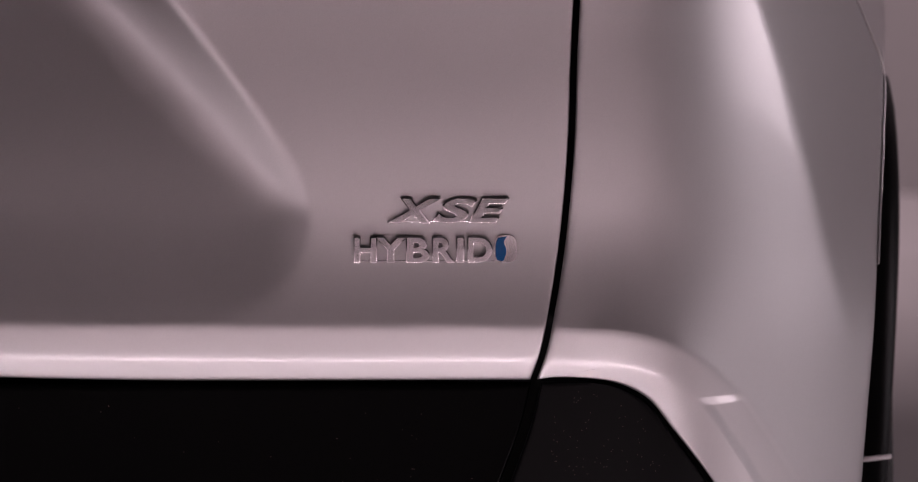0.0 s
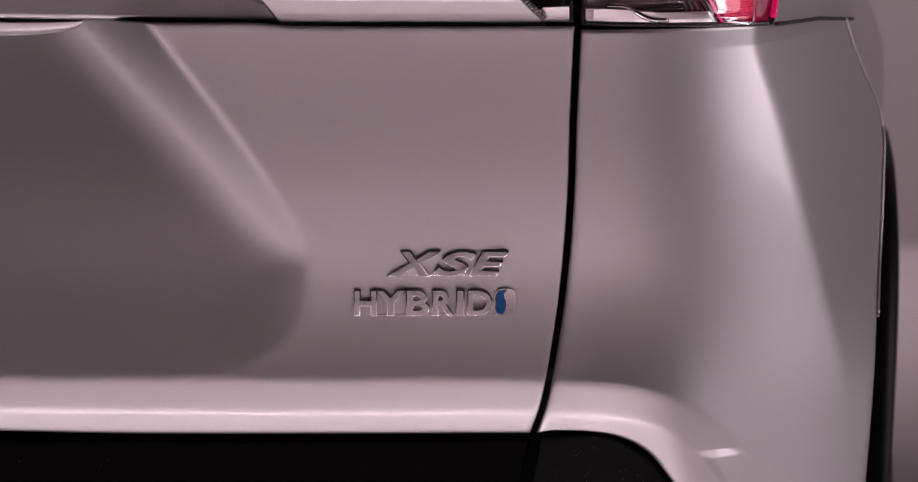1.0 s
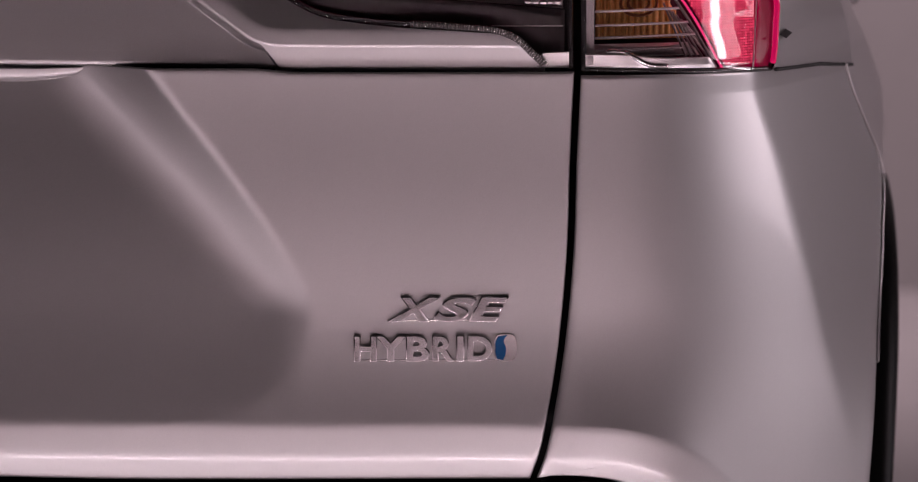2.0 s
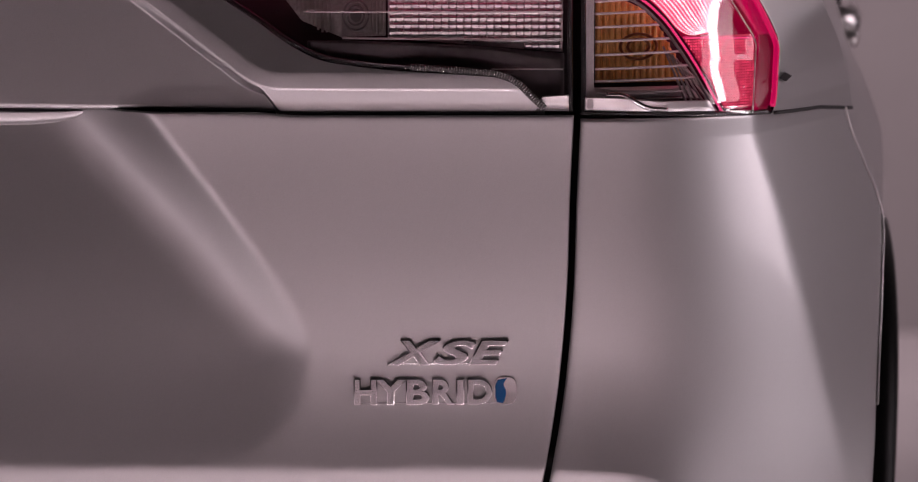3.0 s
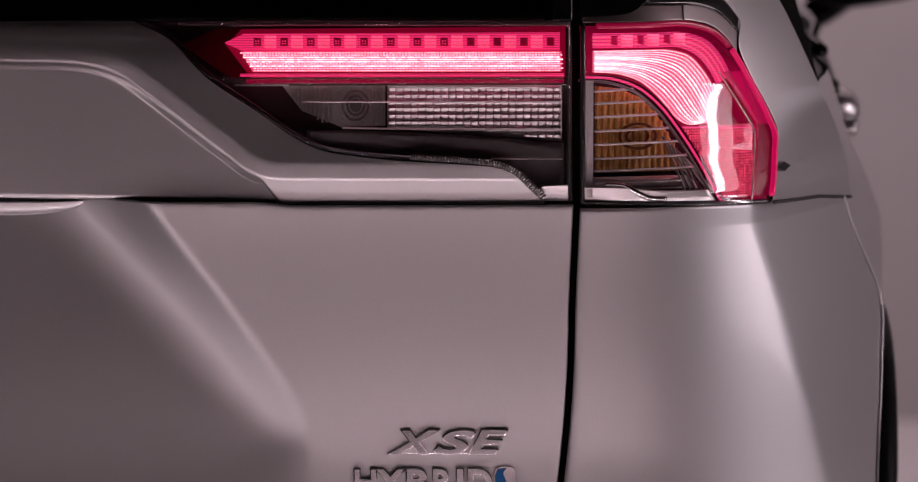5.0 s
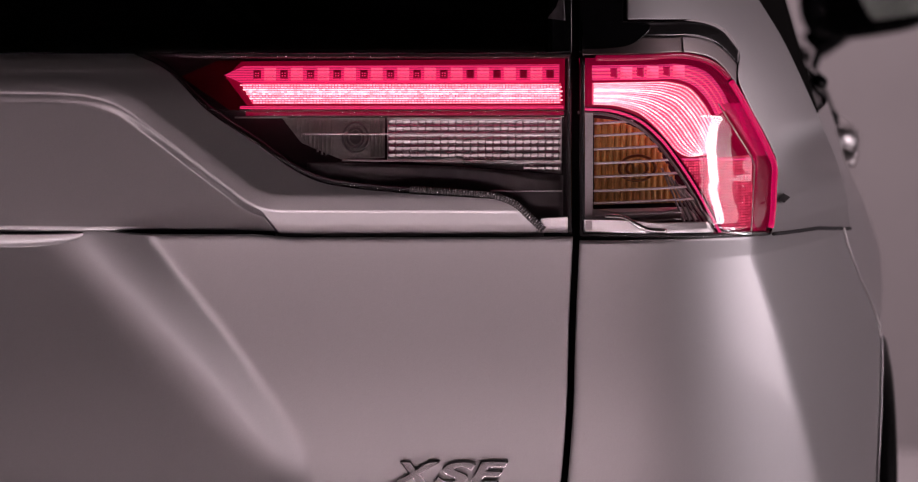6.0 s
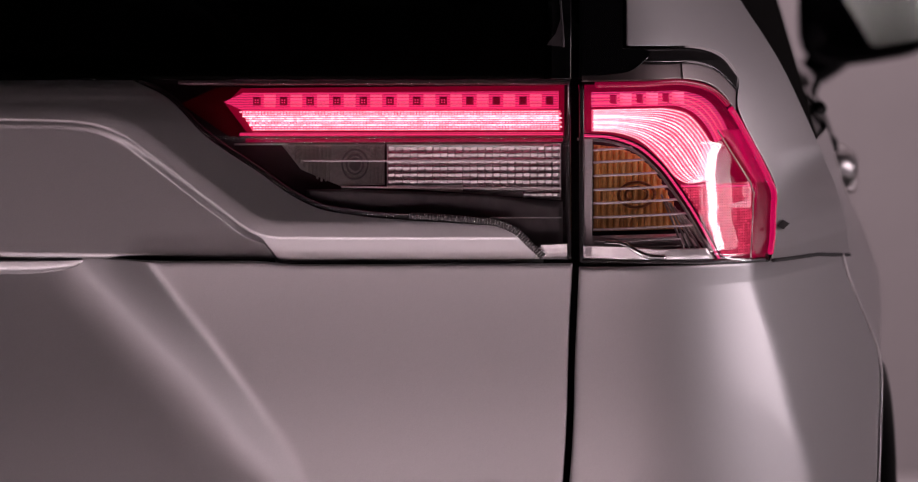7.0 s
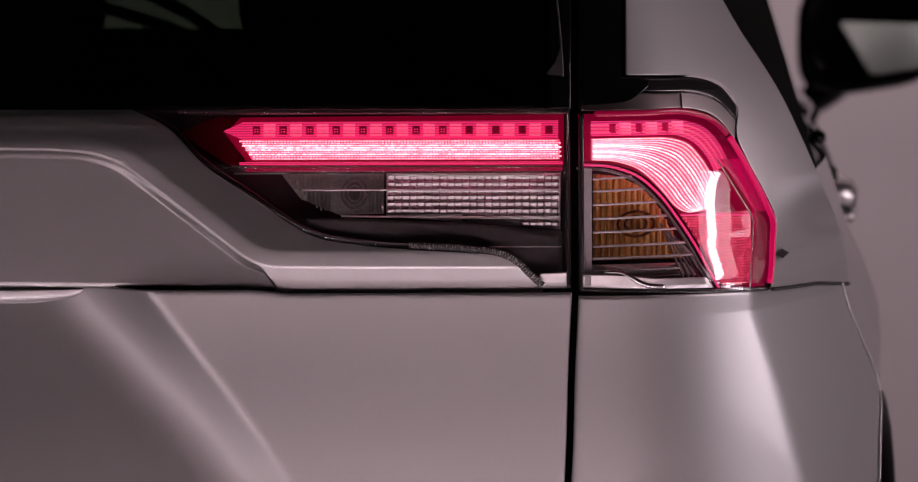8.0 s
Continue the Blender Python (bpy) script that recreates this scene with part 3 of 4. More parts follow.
for i in range(12):
    x, z = 0.3635 + 0.0219 * i, 1.1095
    y = float(upper(np.float64(x), np.float64(z)))
    part("led_module", chip, gate_lamp, m=Matrix.LocRotScale((x, y + 0.029, z - 0.0012), None, (0.95, 1, 1.0)))
    if i < 8:
        part("led_die", dots, gate_lamp, m=Matrix.LocRotScale((x, y + 0.0268, z - 0.0012), None, (0.8, 1, 0.85)))
    if i < 11:
        part("led_shade", plates([(x + 0.0106, 1.1045 + 0.0027 * k) for k in range(4)], 0.0098, 0.0021, upper, 0.031, 0.0012, PINK_BLOCK, "led_shade"), gate_lamp)
part("light_guide", hull([(0.350, 1.1005), (0.6135, 1.1005), (0.6135, 1.0840), (0.360, 1.0840)], upper, 0.031, 0.003, RED_GUIDE, "light_guide"), gate_lamp, "glowing pink light guide bar")
bright, dotted = [], []
for j in range(9):
    z = 1.0995 - 0.0018 * j
    for x in np.arange(0.3505 + 0.0014 * j, 0.6125, 0.0026):
        (bright if j in (2, 3, 4, 6) else dotted).append((x + (0.0013 if j % 2 else 0), z))
part("guide_prisms", plates(bright, 0.00255, 0.0013, upper, 0.029, 0.0007, HOT_GUIDE, "guide_prisms"), gate_lamp, "bright pinkish white guide prisms", kind="stuff")
part("guide_dots", plates(dotted, 0.0021, 0.0012, upper, 0.029, 0.0007, DOT_GUIDE, "guide_dots"), gate_lamp, "pink guide dots", kind="stuff")
part("red_rail", bar([(0.350, 1.0815), (0.6155, 1.0815)], 0.024, LED_ROW, 0.0012, "red_rail"), gate_lamp, "thin lit red rail")
part("red_rail", bar([(0.355, 1.0765), (0.6155, 1.0765)], 0.022, DIM_RED, 0.0018, "red_rail"), gate_lamp, "thin lit red rail")
# bottom: reversing lamp
CELL_W, CELL_H = 0.00618, 0.0055
pillow_v, pillow_f = [], []
for i in range(5):
    for j in range(5):
        u, w = i / 2 - 1, j / 2 - 1
        pillow_v.append((u * 0.5, 0.15 * (u * u * u * u + w * w) / 2 - 0.25, w * 0.5))
for i in range(4):
    for j in range(4):
        k = i * 5 + j
        pillow_f.append((k, k + 1, k + 6, k + 5))
ring = [0, 1, 2, 3, 4, 9, 14, 19, 24, 23, 22, 21, 20, 15, 10, 5]
base = len(pillow_v)
pillow_v += [(pillow_v[k][0], 0.4, pillow_v[k][2]) for k in ring]
for i in range(16):
    pillow_f.append((ring[i], ring[(i + 1) % 16], base + (i + 1) % 16, base + i))
pillow_f.append(tuple(base + i for i in range(16)))
pillow = mesh_of("reflector_cell", pillow_v, pillow_f, CELL)
for i in range(23):
    x = 0.4742 + CELL_W * i
    low = 1.039 - 0.0125 * max(0, i - 3) / 19
    for j in range(8):
        z = 1.0695 - CELL_H * j
        if z - CELL_H * 0.3 < low:
            continue
        y = float(upper(np.float64(x), np.float64(z))) + 0.034
        turn = Euler((radians(12 - 0.12 * i + 2.0 * math.sin(i * 1.7 + j * 2.3)), 0, radians(0.3 * i)))
        part("reflector_cell", pillow, gate_lamp, m=Matrix.LocRotScale((x, y, z), turn, (CELL_W * 0.95, 0.0046, CELL_H * 0.95)))
part("cell_backing", hull([(0.4705, 1.0728), (0.6140, 1.0728), (0.6140, 1.0262), (0.4705, 1.0376)], lambda x, z: upper(x, z) - 0.12 * (z - 1.05), 0.0365, 0.002, COLUMN, "cell_backing"), gate_lamp, "pale backing behind the reflector cells")
part("bulb_reflector", hull([(0.384, 1.0725), (0.4685, 1.0725), (0.4685, 1.0395), (0.432, 1.0385), (0.40, 1.052)], lambda x, z: upper(x, z) - 0.16 * (z - 1.056), 0.036, 0.002, GREY_BUCKET, "bulb_reflector"), gate_lamp, "grey ribbed bulb reflector")
for i in range(9):
    x = 0.396 + 0.0035 * i
    part("reflector_rib", bar([(x, 1.0715), (x, 1.0725 - min(0.030, 0.012 + 0.0032 * i))], 0.034, GREY_BUCKET, 0.0009, "reflector_rib"), gate_lamp)
for r in (0.0105, 0.0068):
    ring_pts = [(0.4445 + r * math.cos(a), 1.0565 + 1.15 * r * math.sin(a)) for a in np.linspace(0, 2 * math.pi, 25)]
    part("bulb_ring", tube(on(upper, ring_pts, 0.031), 0.0009, SMOKE, "bulb_ring", 6), gate_lamp, "dark bulb ring")
for i in range(4):
    x = 0.4575 + 0.003 * i
    part("reflector_rib", bar([(x, 1.071), (x, 1.041)], 0.034, GREY_BUCKET, 0.0008, "reflector_rib"), gate_lamp)
part("bulb_socket", hull([(0.4445 + 0.0048 * math.cos(a), 1.0565 + 0.0055 * math.sin(a)) for a in np.linspace(0, 2 * math.pi, 16, endpoint=False)], upper, 0.032, 0.002, SMOKE, "bulb_socket", r=0.0005), gate_lamp, "dark bulb socket")
part("fin", bar([(0.402, 1.0600), (0.6145, 1.0598)], 0.018, FIN, 0.0008), gate_lamp, "thin bright fin")
part("fin", bar([(0.434, 1.0385), (0.6145, 1.0365)], 0.018, FIN, 0.0008), gate_lamp, "thin bright fin")
part("fin", bar([(0.346, 1.0735), (0.390, 1.0735)], 0.018, GREY_BUCKET, 0.0007), gate_lamp, "thin bright fin")
part("fin", bar([(0.471, 1.0725), (0.600, 1.0715)], 0.020, FIN, 0.0009), gate_lamp, "thin bright fin")
part("fin", bar([(0.556, 1.0130), (0.6145, 1.0130)], 0.020, FIN, 0.0006), gate_lamp, "thin bright fin")
low_xs = np.linspace(0.405, 0.6155, 50)
part("lower_reflector", columns(low_xs, np.interp(low_xs, [0.405, 0.44, 0.535, 0.6155], [1.0360, 1.0362, 1.0325, 1.0255]), np.minimum(inner_bottom(low_xs) + 0.0020, 1.0340), lambda x, z: upper(x, z) - 0.20 * (z - 0.985), 8, 0.036, 0.002, "lower_reflector", SMOKE_DARK), gate_lamp, "smoked lower lamp reflector")
part("end_cap", hull([(0.592, 0.9795), (0.6195, 0.9795), (0.6195, 0.9925), (0.598, 0.9915)], lambda x, z: upper(x, z) - 0.50 * (z - 0.979), 0.010, 0.01, TRAY, "end_cap", r=0.002), gate_lamp, "bright moulded end of the lamp")
edge_path = spline([(0.490, 1.0155), (0.539, 1.0120), (0.563, 1.0090), (0.577, 1.0030), (0.589, 0.9920), (0.600, 0.9820)], 110)
part("ribbed_edge", tube(on(upper, edge_path, 0.003), 0.0034, SMOKE_RIB, "ribbed_edge", 10, ribs=0.0009), gate_lamp, "ribbed smoked lens edge")
lens_x = np.linspace(0.272, 0.6205, 60)
split = np.maximum(1.0775, inner_bottom(lens_x) + 0.0005)
part("red_lens", columns(lens_x, np.full(60, 1.1245), split, upper, 12, 0.0005, 0.002, "red_lens", RED_LENS), gate_lamp, "glossy red outer lens")
low_x = np.linspace(0.329, 0.6205, 60)
part("clear_lens", columns(low_x, np.full(60, 1.0770), np.minimum(inner_bottom(low_x) + 0.0005, 1.0765), upper, 12, 0.0005, 0.002, "clear_lens", CLEAR_LENS), gate_lamp, "clear outer lens")

# the lamp on the corner of the body
OUT = spline([(0.6310, 1.1225), (0.680, 1.1222), (0.722, 1.1215), (0.740, 1.1155), (0.752, 1.1050), (0.7625, 1.090), (0.767, 1.0820), (0.790, 1.0375), (0.7928, 1.0310), (0.7938, 1.0240), (0.7932, 1.017), (0.7905, 0.984), (0.7885, 0.9732)], 140)
ARC = spline([(0.6310, 1.0800), (0.659, 1.0770), (0.678, 1.0695), (0.695, 1.0550), (0.712, 1.0330), (0.726, 1.0115), (0.738, 0.990), (0.746, 0.9755)], 120)
LOW = np.vstack([np.stack([np.full(30, 0.6310), np.linspace(1.1215, 0.9776, 30)], 1), np.stack([np.linspace(0.6330, 0.7875, 40), np.linspace(0.9773, 0.9724, 40)], 1)])
corner_lamp = part("corner_lamp", patch(LOW, OUT, upper, 50, 16, 0.055, 0.005, name="corner_lamp", material=DARK_BUCKET), car, "lit red tail lamp with amber turn signal on the corner")
part("lamp_rim", tube(on(upper, LOW, 0.016), 0.0022, DARK_BUCKET, "lamp_rim", 6), corner_lamp, "black rubber lamp rim")
lens_rim = even(OUT, 90) - (0.0006, 0.0006)
part("lens_side", tube(on(upper, lens_rim[4:44], -0.0020), 0.0024, DIM_RED, "lens_side", 6), corner_lamp, "deep red top edge of the lens")
part("lens_side", tube(on(upper, lens_rim[44:88], -0.0036), 0.0026, LENS_SIDE, "lens_side", 6), corner_lamp, "glowing red side of the lens")
part("red_back", patch(ARC + (0.002, 0.001), OUT - (0.003, 0.002), upper, 60, 10, 0.044, 0.003, name="red_back", material=DIM_RED), corner_lamp, "deep red lit lamp back")
row_a = spline([(0.6390, 1.1145), (0.690, 1.1140), (0.718, 1.1130), (0.735, 1.1065), (0.748, 1.0920), (0.756, 1.076)], 40)
row_b = spline([(0.6390, 1.1025), (0.690, 1.1020), (0.712, 1.1010), (0.725, 1.0950), (0.736, 1.0830), (0.743, 1.070)], 40)
part("led_row", patch(row_b, row_a, upper, 40, 6, 0.038, 0.002, name="led_row", material=LED_ROW), corner_lamp, "lit red row of diodes")
for k in (0.25, 0.5, 0.75):
    part("row_rib", tube(on(upper, row_a * k + row_b * (1 - k), 0.034), 0.0008, RED_GUIDE, "row_rib", 5), corner_lamp)
for x in (0.6570, 0.6790, 0.7010):
    y = float(upper(np.float64(x), np.float64(1.109)))
    part("led_module", chip_dim, corner_lamp, m=Matrix.LocRotScale((x, y + 0.031, 1.1085), None, (0.9, 1, 1.1)))
    part("led_shade", plates([(x + 0.0105, 1.1045 + 0.0026 * k) for k in range(4)], 0.0098, 0.0020, upper, 0.032, 0.0012, PINK_BLOCK, "led_shade"), corner_lamp)
g_out = spline([(0.6390, 1.1005), (0.680, 1.1005), (0.706, 1.0995), (0.720, 1.0950), (0.730, 1.0850), (0.739, 1.0710), (0.7440, 1.056), (0.7410, 1.0390)], 60)
g_in = spline([(0.6390, 1.0830), (0.660, 1.0810), (0.678, 1.0745), (0.6905, 1.0640), (0.7005, 1.0530), (0.7090, 1.0430), (0.7165, 1.0385), (0.7270, 1.0380)], 60)
part("light_guide", patch(g_in, g_out, upper, 50, 10, 0.034, 0.003, name="light_guide", material=RED_GUIDE), corner_lamp, "glowing pink curved light guide")
flow, specks = [], []
for j in range(15):
    k = (j + 0.5) / 15
    line = even(g_in * (1 - k) + g_out * k, 2 * (50 + 2 * j))[j % 2::2]
    (flow if j in (2, 3, 5, 6, 9, 10) else specks).extend(tuple(p) for p in line[1:-1])
part("guide_prisms", plates(flow, 0.0017, 0.0011, upper, 0.032, 0.0008, HOT_GUIDE, "guide_prisms"), corner_lamp, "bright pinkish white guide prisms", kind="stuff")
part("guide_dots", plates(specks, 0.0014, 0.0010, upper, 0.032, 0.0008, DOT_GUIDE, "guide_dots"), corner_lamp, "pink guide dots", kind="stuff")
part("arc_rim", tube(on(upper, even(ARC, 60), 0.020), 0.0011, LED_ROW, "arc_rim", 6), corner_lamp, "thin lit red rim round the turn signal")
part("arc_trim", tube(on(upper, even(ARC - (0.0035, 0.003), 60), 0.020), 0.0012, SMOKE, "arc_trim", 6), corner_lamp, "smoked trim round the turn signal")
# lower red field with a fine mesh
field = []
for i in range(28):
    for j in range(28):
        x, z = 0.7165 + 0.0021 * i, 0.978 + 0.0022 * j
        if x > float(np.interp(z, ARC[::-1, 1], ARC[::-1, 0])) + 0.004 and z < 1.036:
            field.append((x, z))
part("red_mesh", plates(field, 0.0017, 0.0018, upper, 0.036, 0.0010, RED_GUIDE_DIM, "red_mesh"), corner_lamp, "fine red prism field", kind="stuff")
for k in range(4):
    part("red_rail", bar([(0.7745 + 0.0035 * k, 1.050 - 0.006 * k), (0.7770 + 0.0035 * k, 1.030), (0.7745 + 0.0035 * k, 0.980)], 0.030, DIM_RED, 0.0011, "red_rail"), corner_lamp)
part("red_column", hull([(0.7775, 1.0350), (0.7905, 1.0350), (0.7915, 1.0240), (0.7880, 0.9770), (0.7745, 0.9775)], upper, 0.024, 0.002, DIM_RED, "red_column"), corner_lamp, "glowing red column at the lamp edge")
part("red_column", hull([(0.7480, 1.0800), (0.7640, 1.0800), (0.7895, 1.0355), (0.7780, 1.0355)], upper, 0.024, 0.002, LENS_SIDE, "red_column"), corner_lamp, "glowing red column at the lamp edge")
part("facet_edge", bar([(0.7445, 1.0815), (0.7755, 1.0320), (0.7720, 0.976)], 0.000, FACET, 0.0007, "facet_edge"), corner_lamp, "pale polished lens edge")
part("facet_bar", bar([(0.7140, 1.0365), (0.7755, 1.0330)], 0.026, LED_ROW, 0.0009, "facet_bar"), corner_lamp, "thin lit red bar")
# turn signal
def amber_face(x, z):
    return upper(x, z) - 0.15 * (z - 1.03)


part("amber_reflector", hull([(0.641, 1.0715), (0.661, 1.0690), (0.678, 1.0615), (0.692, 1.0480), (0.707, 1.0210), (0.717, 1.0000), (0.641, 1.0000)], amber_face, 0.044, 0.003, AMBER, "amber_reflector"), corner_lamp, "amber turn signal reflector")
for i in range(14):
    x = 0.6435 + 0.0052 * i
    hi = float(np.interp(x, [0.641, 0.661, 0.678, 0.692, 0.707, 0.717], [1.0715, 1.0690, 1.0615, 1.0480, 1.0210, 1.0000]))
    if hi > 1.004:
        part("amber_rib", bar([(x, 1.0005), (x, hi)], 0.042, AMBER_RIB, 0.0019, "amber_rib", amber_face), corner_lamp)
for r in (0.0150, 0.0090):
    ring_pts = [(0.6765 + r * math.cos(a), 1.0300 + 0.68 * r * math.sin(a)) for a in np.linspace(0, 2 * math.pi, 25)]
    part("bulb_ring", tube(on(upper, ring_pts, 0.035), 0.0012, AMBER_DARK, "bulb_ring", 6), corner_lamp, "dark amber bulb ring")
for i, z in enumerate((1.0690, 1.0590, 1.0480, 1.0365, 1.0255, 1.0140, 1.0040)):
    end = float(np.interp(z, [0.9755, 0.990, 1.0115, 1.0330, 1.0550, 1.0695, 1.0770], [0.746, 0.738, 0.726, 0.712, 0.695, 0.678, 0.659])) - 0.006
    part("fin", bar([(0.6405, z - 0.0015), (end, z)], 0.026, FIN, 0.0011), corner_lamp, "thin bright fin")
for i in range(6):
    x = 0.7010 + 0.0046 * i
    part("slanted_fin", bar([(x - 0.004 - 0.001 * i, 1.030 - 0.0035 * i), (x + 0.0155, 0.9835)], 0.028, GREY_BUCKET, 0.0010, "slanted_fin"), corner_lamp, "slanted grey fin")
part("fin", bar([(0.6420, 0.9925), (0.7130, 0.9935)], 0.022, FIN, 0.0008), corner_lamp, "thin bright fin")
part("fin", bar([(0.6420, 0.9870), (0.7130, 0.9880)], 0.022, GREY_BUCKET, 0.0006), corner_lamp, "thin bright fin")
part("side_column", hull([(0.6335, 1.0775), (0.6400, 1.0770), (0.6400, 0.985), (0.6335, 0.985)], lambda x, z: upper(x, z) - 0.20 * (z - 1.03), 0.013, 0.003, COLUMN, "side_column"), corner_lamp, "smoked inner lamp column")
part("lower_plate", hull([(0.6400, 0.9970), (0.7180, 0.9970), (0.7300, 0.9860), (0.6400, 0.9880)], lambda x, z: upper(x, z) - 0.18 * (z - 0.99), 0.036, 0.002, COLUMN, "lower_plate"), corner_lamp, "grey plate below the turn signal")
part("base_tray", patch(spline([(0.6325, 0.9795), (0.68, 0.9780), (0.7405, 0.9765)], 20), spline([(0.6325, 0.9905), (0.66, 0.9900), (0.69, 0.9868), (0.735, 0.9855)], 20), lambda x, z: upper(x, z) - 0.47 * (z - 0.979) + 0.0010 * np.sin(x * 160), 40, 14, 0.012, 0.006, name="base_tray", material=TRAY), corner_lamp, "bright lamp base tray")
part("tray_curve", tube(on(upper, spline([(0.650, 0.9925), (0.664, 0.9915), (0.674, 0.9865), (0.684, 0.9815), (0.70, 0.9795)], 24), 0.010), 0.0022, CHROME, "tray_curve", 8), corner_lamp, "bright curved lamp tray edge")
part("pale_tab", hull([(0.6345, 0.9900), (0.6395, 0.9900), (0.6395, 0.9815), (0.6345, 0.9815)], upper, 0.008, 0.002, PALE, "pale_tab"), corner_lamp, "small pale square tab")


def cover(x, z):
    """The outer lens, with a blunt vertical fold."""
    wave = np.interp(z, WAVE[:, 0], WAVE[:, 1])
    d = x - 0.716
    return upper(x, z) - wave * 0.5 * (d + np.hypot(d, 0.006)) + 0.9 * np.maximum(z - 1.0725, 0) + 0.7 * np.maximum(x - np.interp(z, [0.976, 1.032, 1.0815, 1.10], [0.772, 0.7755, 0.7445, 0.7445]), 0) * smooth(1.10, 1.07, z)


WAVE = spline([(0.960, 0.05), (0.974, -0.03), (0.981, -0.12), (0.995, -0.19), (1.010, -0.185), (1.021, -0.15), (1.038, -0.08), (1.050, -0.03), (1.0646, 0.06), (1.0775, 0.20), (1.085, 0.27), (1.13, 0.32)], 120)
part("corner_lens", patch(LOW + (0.0006, 0.0), OUT - (0.0006, 0.0006), cover, 110, 70, -0.001, 0.0022, name="corner_lens", material=CLEAR_LENS), corner_lamp, "clear outer lens of the corner lamp")
cap_top = spline([(0.6310, 1.1512), (0.700, 1.1503), (0.728, 1.1487), (0.7415, 1.1447), (0.7500, 1.1395), (0.7572, 1.1310), (0.7625, 1.1238)], 60)
cap_mid = spline([(0.6310, 1.1385), (0.700, 1.1378), (0.728, 1.1364), (0.7410, 1.1320), (0.7515, 1.1240), (0.7612, 1.1130)], 60)
cap_low = spline([(0.6310, 1.1245), (0.690, 1.1242), (0.722, 1.1235), (0.7400, 1.1183), (0.7490, 1.1110), (0.7605, 1.0958)], 60)
part("lamp_cap", patch(cap_mid + (0, 0.0007), cap_top, lambda x, z: upper(x, z) + 0.004 + 0.25 * np.clip(z - 1.139, 0, 0.02), 50, 14, 0, 0.004, r=0.0012, name="lamp_cap", material=CAP_DARK), corner_lamp, "smoked gloss cap over the lamp")
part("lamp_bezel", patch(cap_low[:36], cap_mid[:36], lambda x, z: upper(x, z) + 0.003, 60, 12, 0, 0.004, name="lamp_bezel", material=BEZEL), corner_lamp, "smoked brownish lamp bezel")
# the paler colour stands in for the reflection on the bezel's end
part("lamp_bezel", patch(cap_low[35:], cap_mid[35:], lambda x, z: upper(x, z) + 0.003, 40, 12, 0, 0.004, name="lamp_bezel", material=BEZEL_SHEEN), corner_lamp, "smoked end of the lamp bezel with its grey reflection painted in")
strip_top = spline([(0.6312, 1.1508), (0.670, 1.1503), (0.6830, 1.1499), (0.6880, 1.1480)], 40)
strip_low = spline([(0.6312, 1.1290), (0.652, 1.1295), (0.673, 1.1330), (0.6865, 1.1430)], 40)
part("cap_strip", patch(strip_low, strip_top, lambda x, z: upper(x, z) + 0.0018, 40, 10, 0, 0.003, r=0.0005, name="cap_strip", material=GLOSS_BLACK), corner_lamp, "gloss black inner end of the cap")
part("garnish_seal", tube(on(quarter_top, even([(0.7915, 0.9716), (0.8350, 0.9665), (0.8690, 0.9568)], 30), -0.001), 0.0016, RUBBER, "garnish_seal", 6), corner_lamp, "black rubber seal under the garnish")
part("parking_sensor", hull([(0.7955, 0.9995), (0.8010, 1.0035), (0.8075, 0.9990), (0.8015, 0.9955)], quarter_top, -0.012, 0.014, GLOSS_BLACK, "parking_sensor", r=0.001), car, "small black diamond plug")

# ---- badges ----


def letter(text, x0, x1, z0, z1, shear, material, parent):
    """One raised letter, in the given width and height."""
    data = bpy.data.curves.new("letter", "FONT")
    data.body, data.shear, data.size, data.extrude, data.bevel_depth, data.offset, data.resolution_u = text, shear, 0.03, 0.0027, 0.0008, 0.0007, 4
    ob = new("letter", data)
    bpy.context.view_layer.update()
    me = bpy.data.meshes.new_from_object(ob.evaluated_get(bpy.context.evaluated_depsgraph_get()))
    bpy.data.objects.remove(ob)
    me.materials.clear()
    me.materials.append(material)
    co = np.array([v.co for v in me.vertices])
    lo, hi = co.min(0), co.max(0)
    sx, sz = (x1 - x0) / (hi[0] - lo[0]), (z1 - z0) / (hi[1] - lo[1])
    y = float(lower(np.float64((x0 + x1) / 2), np.float64((z0 + z1) / 2)))
    for v in me.vertices:
        v.co = (x0 + (v.co.x - lo[0]) * sx, y - 0.0028 - v.co.z, z0 + (v.co.y - lo[1]) * sz)
    me.update()
    return part("letter_" + text.lower(), me, parent)


def slot(u):
    return 0.4440 + (u - 602) * 0.0004786


def plinth(x0, x1, z0, z1):
    return hull([(x0, z0), (x1, z0), (x1, z1), (x0, z1)], lower, -0.0004, 0.001, BADGE_CHROME, "badge_base")


